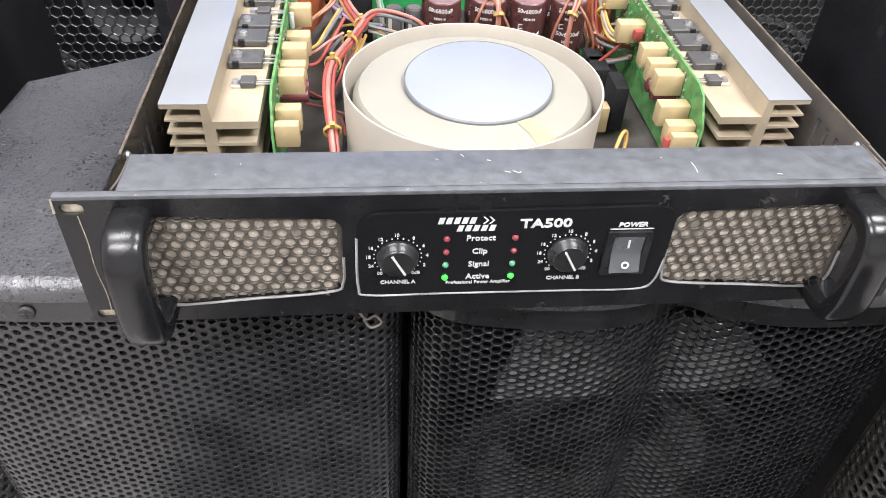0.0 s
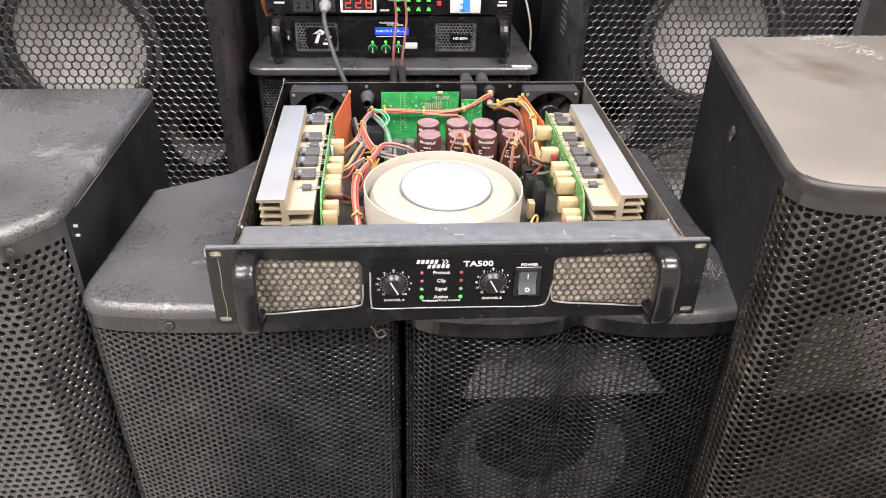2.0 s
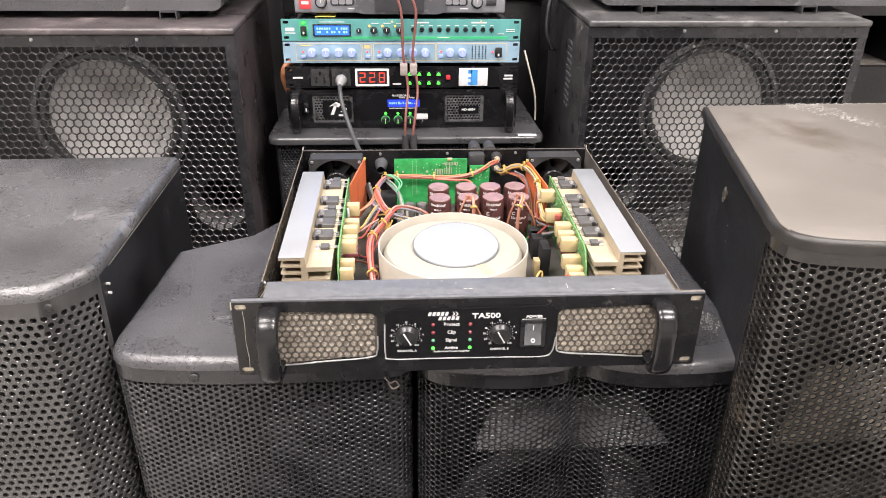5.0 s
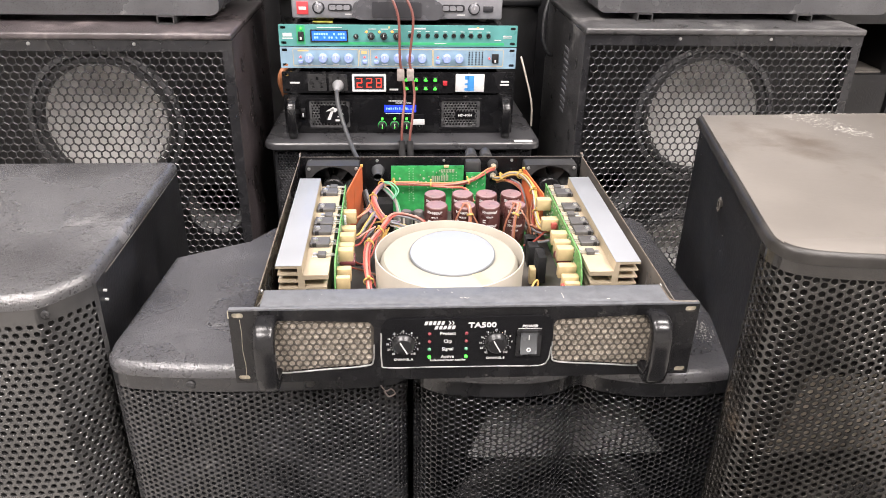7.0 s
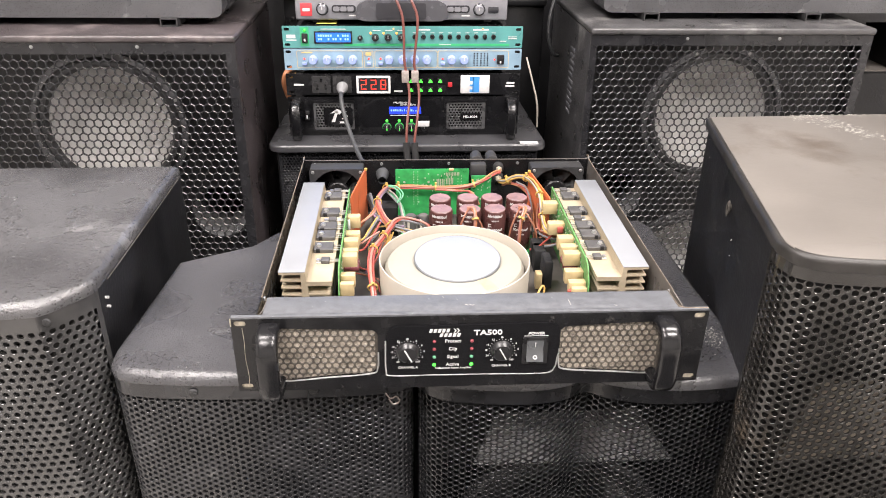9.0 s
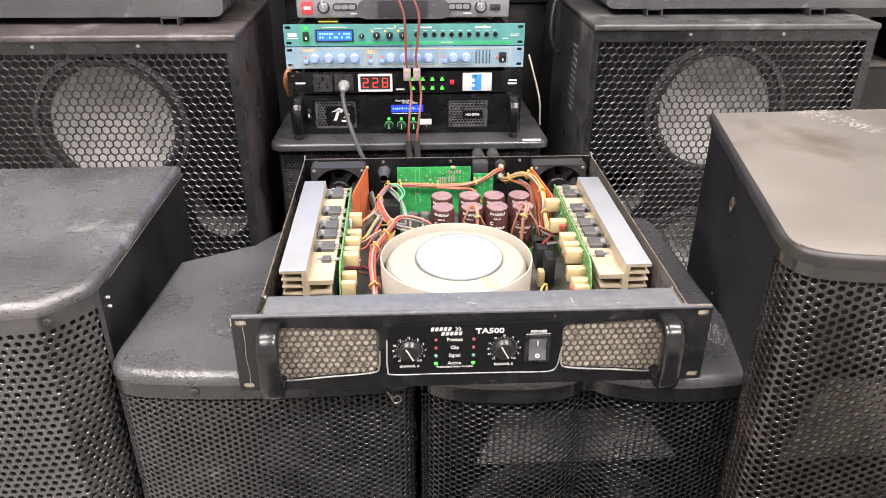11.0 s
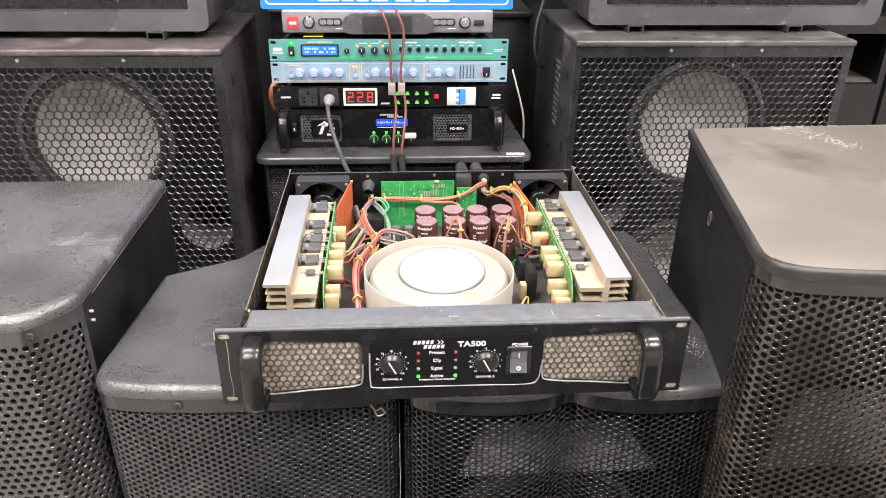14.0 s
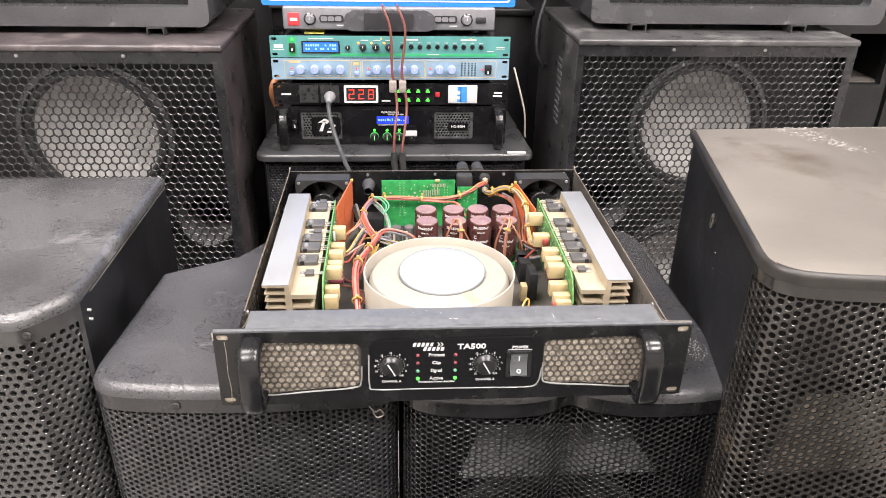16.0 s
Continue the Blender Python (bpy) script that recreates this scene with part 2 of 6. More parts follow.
# ---- builders ----
def thing(name, label, category, at=(0, 0, 0), group="", turn=0.0):
    e = new(name)
    e.empty_display_size = 0.05
    e.matrix_basis = pose(*at, 0, 0, turn)
    return tagged(e, label, category, group)


def smooth(me, angle=35):
    me.set_sharp_from_angle(angle=radians(angle))
    me.polygons.foreach_set("use_smooth", [True] * len(me.polygons))
    me.set_sharp_from_angle(angle=radians(angle))


def mesh_of(name, bm, mats):
    me = bpy.data.meshes.new(name)
    bmesh.ops.recalc_face_normals(bm, faces=bm.faces)
    bm.to_mesh(me)
    bm.free()
    for m in mats if isinstance(mats, (list, tuple)) else [mats]:
        me.materials.append(m)
    smooth(me)
    return me


def part(name, bm, mats, parent, label="", m=None):
    ob = new(name, mesh_of(name, bm, mats))
    ob.parent = parent
    if m is not None:
        ob.matrix_basis = m
    return tagged(ob, label)


def box(bm, x0, x1, y0, y1, z0, z1, bevel=0.0, seg=2, mat=0):
    r = bmesh.ops.create_cube(bm, size=1, matrix=Matrix.LocRotScale(((x0 + x1) / 2, (y0 + y1) / 2, (z0 + z1) / 2), None, (abs(x1 - x0), abs(y1 - y0), abs(z1 - z0))))
    vs = r["verts"]
    if mat:
        for f in {f for v in vs for f in v.link_faces}:
            f.material_index = mat
    if bevel > 0:
        es = list({e for v in vs for e in v.link_edges})
        bmesh.ops.bevel(bm, geom=es, offset=bevel, segments=seg, affect="EDGES", profile=0.5)
    return bm


def cyl(bm, p0, p1, r0, r1=None, seg=24, bevel=0.0):
    p0, p1 = Vector(p0), Vector(p1)
    d = p1 - p0
    m = Matrix.Translation((p0 + p1) / 2) @ d.to_track_quat("Z", "Y").to_matrix().to_4x4()
    r = bmesh.ops.create_cone(bm, cap_ends=True, segments=seg, radius1=r0, radius2=r0 if r1 is None else r1, depth=d.length, matrix=m)
    if bevel > 0:
        es = [e for e in {e for v in r["verts"] for e in v.link_edges} if any(len(f.verts) > 4 for f in e.link_faces)]
        bmesh.ops.bevel(bm, geom=es, offset=bevel, segments=2, affect="EDGES", profile=0.5)
    return bm


def lathe(bm, prof, centre, axis="z", seg=48, mat=0):
    """A turned shape: prof is rows of (radius, height) along the axis."""
    rings = []
    for r, h in prof:
        ring = []
        for i in range(seg):
            a = 2 * math.pi * i / seg
            u, v = r * math.cos(a), r * math.sin(a)
            p = (u, v, h) if axis == "z" else (u, h, v)
            ring.append(bm.verts.new(Vector(p) + Vector(centre)))
        rings.append(ring)
    for a, b in zip(rings, rings[1:]):
        for i in range(seg):
            f = bm.faces.new((a[i], a[(i + 1) % seg], b[(i + 1) % seg], b[i]))
            f.material_index = mat
    return bm


def prism(bm, poly, z0, z1, bevel=0.0, seg=3, only_top=False):
    """A plan outline raised from z0 to z1; the rims rounded."""
    vs = [bm.verts.new((x, y, z0)) for x, y in poly]
    f = bm.faces.new(vs)
    r = bmesh.ops.extrude_face_region(bm, geom=[f])
    top = [v for v in r["geom"] if isinstance(v, bmesh.types.BMVert)]
    bmesh.ops.translate(bm, vec=(0, 0, z1 - z0), verts=top)
    if bevel > 0:
        tf = [x for x in r["geom"] if isinstance(x, bmesh.types.BMFace)][0]
        es = list(tf.edges) + ([] if only_top else list(f.edges))
        bmesh.ops.bevel(bm, geom=es, offset=bevel, segments=seg, affect="EDGES", profile=0.5)
    return bm


def slab(bm, poly, holes, y0, y1):
    """An upright plate in x and z with holes through it, from y0 (front) to y1."""
    def ring(pts):
        vs = [bm.verts.new((x, y0, z)) for x, z in pts]
        return [bm.edges.new((a, b)) for a, b in zip(vs, vs[1:] + vs[:1])]
    edges = ring(poly)
    for h in holes:
        edges += ring(h)
    bmesh.ops.triangle_fill(bm, use_beauty=True, use_dissolve=False, edges=edges)
    fs = list(bm.faces)
    r = bmesh.ops.extrude_face_region(bm, geom=fs)
    bmesh.ops.translate(bm, vec=(0, y1 - y0, 0), verts=[v for v in r["geom"] if isinstance(v, bmesh.types.BMVert)])
    return bm


def rounded(pts, r, seg=5):
    """The outline pts with its corners rounded."""
    out, n = [], len(pts)
    for i in range(n):
        p, a, b = Vector(pts[i]), Vector(pts[i - 1]), Vector(pts[(i + 1) % n])
        u, v = (a - p), (b - p)
        k = min(r, u.length / 2.1, v.length / 2.1)
        s, e = p + u.normalized() * k, p + v.normalized() * k
        for j in range(seg + 1):
            t = j / seg
            out.append(tuple((1 - t) ** 2 * s + 2 * t * (1 - t) * p + t * t * e))
    return out


def rect(x0, x1, z0, z1, r=0.0):
    p = [(x0, z0), (x1, z0), (x1, z1), (x0, z1)]
    return rounded(p, r) if r else p


def spline(pts, steps=8):
    p = [Vector(q) for q in pts]
    p = [2 * p[0] - p[1]] + p + [2 * p[-1] - p[-2]]
    out = []
    for i in range(1, len(p) - 2):
        for j in range(steps):
            t = j / steps
            out.append(0.5 * (2 * p[i] + (p[i + 1] - p[i - 1]) * t + (2 * p[i - 1] - 5 * p[i] + 4 * p[i + 1] - p[i + 2]) * t * t + (3 * p[i] - 3 * p[i + 1] + p[i + 2] - p[i - 1]) * t ** 3))
    return out + [p[-2]]


def tube(bm, pts, r, seg=8, steps=8):
    path = spline(pts, steps)
    up, rings = Vector((0.31, 0.17, 0.93)), []
    for i, p in enumerate(path):
        d = (path[min(i + 1, len(path) - 1)] - path[max(i - 1, 0)]).normalized()
        a = (up - d * up.dot(d)).normalized()
        up = a
        b = d.cross(a)
        rings.append([bm.verts.new(p + r * (math.cos(q) * a + math.sin(q) * b)) for q in (2 * math.pi * k / seg for k in range(seg))])
    for s, e in zip(rings, rings[1:]):
        for k in range(seg):
            bm.faces.new((s[k], s[(k + 1) % seg], e[(k + 1) % seg], e[k]))
    bm.faces.new(rings[0]), bm.faces.new(rings[-1])
    return bm


def perforated(name, prof, z0, z1, pitch, r, mat, parent, sides=12, thick=0.0015, border=0.004, label="", turned=False, top_border=0.0, lip=0.0005):
    """One sheet of perforated steel that follows the plan line prof: every hole goes through and has a rounded rim."""
    path = [Vector((x, y)) for x, y in prof]
    run = [0.0]
    for a, b in zip(path, path[1:]):
        run.append(run[-1] + (b - a).length)
    total = run[-1]

    def nrm(j):
        d = (path[min(j + 1, len(path) - 1)] - path[max(j - 1, 0)]).normalized()
        return Vector((-d.y, d.x))
    normals = [nrm(j) for j in range(len(path))]

    def at(u, back):
        u = min(max(u, 0.0), total)
        i = min(int(np.searchsorted(run, u, side="right")) - 1, len(path) - 2)
        t = (u - run[i]) / (run[i + 1] - run[i])
        p = path[i].lerp(path[i + 1], t) + normals[i].lerp(normals[i + 1], t) * back
        return p.x, p.y
    verts, faces = [], []
    near, far, R = pitch, pitch * math.sqrt(3) / 2, pitch / math.sqrt(3)
    du, dz, first = (far, near, 0.0) if turned else (near, far, math.pi / 6)
    zt = z1 - max(border, top_border)
    rows, cols = int((zt - z0 - border) / dz), int((total - 2 * border) / du)
    turns = [(math.cos(2 * math.pi * k / sides + first), math.sin(2 * math.pi * k / sides + first)) for k in range(sides)]
    outs = [R if sides == 6 or k % 2 == 0 else R * math.cos(math.pi / 6) for k in range(sides)]
    low = zt - rows * dz
    for j in range(rows):
        for i in range(cols):
            cu = border + du * (i + 0.5 + (0 if turned else 0.5 * (j % 2)))
            cz = low + dz * (j + 0.5 - (0.5 * (i % 2) if turned else 0))
            if cu > total - border - du * 0.4:
                continue
            k0 = len(verts)
            for (c, s), ro in zip(turns, outs):
                verts.append((*at(cu + ro * c, 0), cz + ro * s))
            for rr, back in ((r + lip, 0), (r, lip), (r, thick)):
                for c, s in turns:
                    verts.append((*at(cu + rr * c, back), cz + rr * s))
            for ring in range(3):
                o = k0 + ring * sides
                for k in range(sides):
                    n = (k + 1) % sides
                    faces.append((o + k, o + n, o + sides + n, o + sides + k))
    us = [x for x in run if 0 < x < total]

    def strip(ua, ub, za, zb):
        pts = [ua] + [u for u in us if ua < u < ub] + [ub]
        for a, b in zip(pts, pts[1:]):
            k0 = len(verts)
            for u in (a, b):
                x, y = at(u, -0.0004)
                verts.extend([(x, y, za), (x, y, zb)])
            faces.append((k0, k0 + 2, k0 + 3, k0 + 1))
    e = border + du * 0.3
    strip(0, total, z0, low + 0.15 * dz)
    strip(0, total, zt - 0.12 * dz, z1)
    strip(0, e, low + 0.15 * dz, zt - 0.12 * dz)
    strip(total - e - du * 0.3, total, low + 0.15 * dz, zt - 0.12 * dz)
    me = bpy.data.meshes.new(name)
    me.from_pydata(verts, [], faces)
    me.materials.append(mat)
    ob = new(name, me)
    ob.parent = parent
    return tagged(ob, label)


def lettering(name, text, size, parent, m, mat=None, label="", bend=0.0, bold=0.0, depth=0.0003, align="CENTER", shear=0.0):
    """Raised letters of the built-in font; bend: the radius of the upright cylinder they lie on."""
    cu = bpy.data.curves.new(name, "FONT")
    cu.body, cu.size, cu.align_x, cu.align_y, cu.extrude, cu.offset, cu.resolution_u, cu.shear = text, size, align, "CENTER", depth, bold, 2, shear
    tmp = bpy.data.objects.new("tmp", cu)
    me = bpy.data.meshes.new_from_object(tmp)
    bpy.data.objects.remove(tmp)
    me.name = name
    if bend:
        for v in me.vertices:
            a = v.co.x / bend
            v.co.x, v.co.z = (bend + v.co.z) * math.sin(a), (bend + v.co.z) * math.cos(a) - bend
    me.materials.clear()
    me.materials.append(mat or M_WHITE)
    ob = new(name, me)
    ob.parent = parent
    ob.matrix_basis = m
    return tagged(ob, label)


FRONT = Euler((math.pi / 2, 0, 0)).to_matrix().to_4x4()


def facing(x, y, z):
    """The pose of writing that looks along -y."""
    return Matrix.Translation((x, y, z)) @ FRONT


B = bmesh.new

# ---- room ----
def setting(name, label, bm, mat):
    ob = new(name, mesh_of(name, bm, mat))
    return tagged(ob, label, kind="structure")


setting("floor", "pale tiled shop floor", box(B(), -3.0, 3.0, -3.5, 3.2, -0.1, 0.0), M_FLOOR)
setting("ceiling", "plain white ceiling", box(B(), -3.0, 3.0, -3.5, 3.2, 3.0, 3.1), M_WALL)
setting("wall_north", "plain white wall behind the loudspeakers", box(B(), -3.0, 3.0, 3.2, 3.3, 0.0, 3.0), M_WALL)
setting("wall_south", "plain white wall", box(B(), -3.0, 3.0, -3.6, -3.5, 0.0, 3.0), M_WALL)
setting("wall_west", "plain white wall", box(B(), -3.1, -3.0, -3.6, 3.3, 0.0, 3.0), M_WALL)
setting("wall_east", "plain white wall", box(B(), 3.0, 3.1, -3.6, 3.3, 0.0, 3.0), M_WALL)

# unseen dark mat added in front of the loudspeakers to darken their grilles' reflections
mat_ = thing("added_dark_mat", "unseen dark ribbed mat added to darken the grilles' reflections", "floor mat", (0.26, -0.85, 0.0))
part("base", box(B(), -0.68, 0.68, -0.72, 0.72, 0.0, 0.006, 0.002), M_MAT, mat_)
ribs = B()
for i in range(44):
    box(ribs, -0.665 + 0.0305 * i, -0.652 + 0.0305 * i, -0.70, 0.70, 0.0055, 0.0085)
tagged(part("ribs", ribs, M_MAT, mat_), kind="stuff")

for lx, ly, share in ((-1.1, -1.4, 1.15), (1.1, -1.4, 1.15), (-1.0, 0.05, 0.8), (1.0, 0.05, 0.8)):
    lamp = thing("ceiling_light", "white rectangular ceiling light panel, lit", "ceiling light", (lx, ly, 2.95), "ceiling lights")
    part("frame", slab(B(), rect(-0.62, 0.62, -0.32, 0.32), [rect(-0.6, 0.6, -0.3, 0.3)], -0.03, 0.05), M_WALL, lamp, m=pose(0, 0, 0, 90))
    part("diffuser", box(B(), -0.6, 0.6, -0.3, 0.3, 0.0, 0.01), M_LAMP, lamp)
    a = bpy.data.lights.new("panel_light", "AREA")
    a.shape, a.size, a.size_y, a.energy, a.color = "RECTANGLE", 1.16, 0.56, LAMP_W * share, (1.0, 0.948, 0.928)
    o = new("panel_light", a)
    o.location = (lx, ly, 2.90)


# ---- loudspeakers ----
def arc_profile(pts, steps=6):
    return [(p.x, p.y) for p in spline([(x, y, 0) for x, y in pts], steps)]


def driver(parent, x, y, z, r, cone=True, label="", paper=None):
    """A cone driver that looks along -y, its rim at y."""
    d = part("driver", lathe(B(), [(r * 1.0, 0.004), (r * 1.0, -0.006), (r * 0.93, -0.008), (r * 0.92, 0.0)], (x, y, z), "y"), M_RING, parent, label)
    part("surround", lathe(B(), [(r * 0.92, 0.0), (r * 0.88, -0.008), (r * 0.83, -0.008), (r * 0.79, 0.002)], (x, y, z), "y"), M_RUBBER, d)
    part("cone", lathe(B(), [(r * 0.79, 0.002), (r * 0.68, 0.032), (r * 0.55, 0.060), (r * 0.40, 0.082), (r * 0.26, 0.096), (r * 0.12, 0.103), (0.0005, 0.105)], (x, y, z), "y"), paper or M_CONE, d)
    if cone:
        for k in range(8):
            q = 2 * math.pi * (k + 0.5) / 8
            bx, bz = x + r * 0.965 * math.cos(q), z + r * 0.965 * math.sin(q)
            part("bolt", cyl(B(), (bx, y - 0.006, bz), (bx, y - 0.011, bz), 0.0038, 0.003, 10), M_SILVER, d)
    if not cone:
        part("dust_cap", lathe(B(), [(r * 0.37, 0.048), (r * 0.3, 0.036), (r * 0.18, 0.029), (0.0005, 0.027)], (x, y, z), "y", 32), M_DARK, d)
    return d


def cabinet(name, label, outline, profile, base, top, lid, lid_mat, side_mat, grille_mat, pitch, hole, setback=0.03, inset=0.004, group="", turned=False, band=0.0, edge=0.78):
    """A loudspeaker on the floor: lid over the whole plan, walls behind, perforated steel along the front profile."""
    cx = sum(x for x, _ in outline + profile) / len(outline + profile)
    cy = sum(y for _, y in outline + profile) / len(outline + profile)
    s = thing(name, label, "loudspeaker", (cx, cy, 0), group)
    loc = lambda pts: [(x - cx, y - cy) for x, y in pts]
    plan = loc(profile) + loc(outline)
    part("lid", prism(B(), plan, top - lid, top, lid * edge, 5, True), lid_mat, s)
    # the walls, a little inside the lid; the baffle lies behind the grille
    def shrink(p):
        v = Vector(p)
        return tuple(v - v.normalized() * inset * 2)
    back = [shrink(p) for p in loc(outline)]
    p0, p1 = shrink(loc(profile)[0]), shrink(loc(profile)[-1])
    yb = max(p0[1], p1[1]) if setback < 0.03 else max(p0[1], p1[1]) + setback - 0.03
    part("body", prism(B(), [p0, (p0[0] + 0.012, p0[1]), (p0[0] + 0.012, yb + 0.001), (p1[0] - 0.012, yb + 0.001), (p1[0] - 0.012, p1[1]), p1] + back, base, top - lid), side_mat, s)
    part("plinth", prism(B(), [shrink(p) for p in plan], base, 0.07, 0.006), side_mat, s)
    g = [(x, y) for x, y in ((p[0], p[1] + 0.0012) for p in loc(profile))]
    g = [(x * 0.994, y) for x, y in g]
    perforated("grille", g, 0.07, top - lid, pitch, hole, grille_mat, s, thick=0.0026, turned=turned, top_border=max(band, 0.004), border=0.001, lip=0.0005)
    return s, (cx, cy)


# the two that carry the amplifier
prof_a = arc_profile([(-0.402, 0.095), (-0.398, 0.066), (-0.374, 0.047), (-0.30, 0.038), (-0.22, 0.036), (-0.14, 0.037), (-0.085, 0.041), (-0.063, 0.055), (-0.058, 0.085)])
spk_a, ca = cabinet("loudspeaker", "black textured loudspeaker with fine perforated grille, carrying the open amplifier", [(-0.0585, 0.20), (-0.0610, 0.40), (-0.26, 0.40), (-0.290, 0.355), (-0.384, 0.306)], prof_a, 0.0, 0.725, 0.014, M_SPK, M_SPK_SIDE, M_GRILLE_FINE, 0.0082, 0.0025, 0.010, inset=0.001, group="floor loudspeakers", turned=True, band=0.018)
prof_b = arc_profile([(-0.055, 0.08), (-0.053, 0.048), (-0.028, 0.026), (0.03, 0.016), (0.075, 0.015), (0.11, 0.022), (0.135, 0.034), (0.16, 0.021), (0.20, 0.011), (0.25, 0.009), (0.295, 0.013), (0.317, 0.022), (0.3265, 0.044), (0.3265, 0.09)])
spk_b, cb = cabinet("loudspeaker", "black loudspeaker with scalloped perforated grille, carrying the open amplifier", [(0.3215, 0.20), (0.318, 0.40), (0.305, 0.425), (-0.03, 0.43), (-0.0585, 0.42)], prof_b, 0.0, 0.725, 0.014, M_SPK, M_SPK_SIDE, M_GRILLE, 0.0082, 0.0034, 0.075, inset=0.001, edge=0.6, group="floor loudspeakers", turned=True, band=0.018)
# the older one on the right
prof_c = arc_profile([(0.287, -0.010), (0.286, -0.030), (0.297, -0.053), (0.335, -0.066), (0.43, -0.076), (0.53, -0.080), (0.63, -0.076), (0.73, -0.066), (0.765, -0.053), (0.776, -0.030), (0.774, -0.010)])
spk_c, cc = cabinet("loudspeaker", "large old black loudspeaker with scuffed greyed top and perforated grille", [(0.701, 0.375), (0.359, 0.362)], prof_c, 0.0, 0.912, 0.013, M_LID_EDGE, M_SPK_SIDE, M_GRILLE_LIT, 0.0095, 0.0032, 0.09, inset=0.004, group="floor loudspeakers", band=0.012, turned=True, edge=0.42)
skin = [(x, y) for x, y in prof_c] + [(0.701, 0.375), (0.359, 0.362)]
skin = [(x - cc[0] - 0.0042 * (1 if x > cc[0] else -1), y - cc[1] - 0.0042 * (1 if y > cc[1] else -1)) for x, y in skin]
# worn top skin, with grazing sheen put into its paler grey
part("worn_top", prism(B(), skin, 0.9118, 0.9126, 0.0006, 2, True), M_SPK_OLD, spk_c, "scuffed worn paint of the top, paler to hold its sheen")
# the one on the left
prof_d = arc_profile([(-0.84, 0.10), (-0.835, 0.07), (-0.80, 0.05), (-0.72, 0.044), (-0.62, 0.042), (-0.52, 0.044), (-0.465, 0.048), (-0.448, 0.054), (-0.430, 0.074), (-0.416, 0.092), (-0.411, 0.105)])
spk_d, cd = cabinet("loudspeaker", "black textured loudspeaker with glossy worn top and perforated grille", [(-0.410, 0.20), (-0.408, 0.455), (-0.80, 0.45)], prof_d, 0.0, 0.812, 0.016, M_SPK_MOTTLED, M_SPK_SIDE, M_GRILLE_LEFT, 0.0108, 0.0033, 0.02, inset=0.0008, group="floor loudspeakers", band=0.018)


def horn(parent, x, y, ztop, zbot, wtop, wbot, label="", mat=None):
    """The mouth of a horn: a sloping floor under a dark throat, with cheeks."""
    bm = B()
    p = [(-wtop / 2, 0.05, ztop), (wtop / 2, 0.05, ztop), (wbot / 2, 0, zbot), (-wbot / 2, 0, zbot)]
    vs = [bm.verts.new((x + a, y + b, c)) for a, b, c in p]
    f = bm.faces.new(vs)
    r = bmesh.ops.extrude_face_region(bm, geom=[f])
    bmesh.ops.translate(bm, vec=(0, 0.008, -0.008), verts=[v for v in r["geom"] if isinstance(v, bmesh.types.BMVert)])
    return part("horn", bm, mat or M_HORN, parent, label)


horn(spk_b, 0.137 - cb[0], 0.056 - cb[1], 0.606, 0.567, 0.18, 0.25, "grey horn floor behind the grille")
driver(spk_b, 0.130 - cb[0], 0.085 - cb[1], 0.415, 0.145, cone=False, paper=M_HORN)
horn(spk_c, 0.53 - cc[0], -0.017 - cc[1], 0.70, 0.63, 0.24, 0.36, mat=M_HORN_OLD)
driver(spk_c, 0.53 - cc[0], -0.002 - cc[1], 0.38, 0.19, paper=M_CONE_OLD)


def screw_at(parent, x, y, z, r=0.005, mat=None):
    bm = cyl(B(), (x, y + 0.001, z), (x, y - 0.0012, z), r, r * 0.85, 16, 0.0004)
    box(bm, x - r * 0.6, x + r * 0.6, y - 0.0018, y - 0.001, z - r * 0.1, z + r * 0.1)
    box(bm, x - r * 0.1, x + r * 0.1, y - 0.0018, y - 0.001, z - r * 0.6, z + r * 0.6)
    return part("screw", bm, mat or M_RUBBER, parent)


screw_at(spk_a, -0.303 - ca[0], 0.0375 - ca[1], 0.702, 0.0055)
screw_at(spk_a, -0.171 - ca[0], 0.0358 - ca[1], 0.702, 0.0055)
screw_at(spk_d, -0.448 - cd[0], 0.0535 - cd[1], 0.787, 0.005)


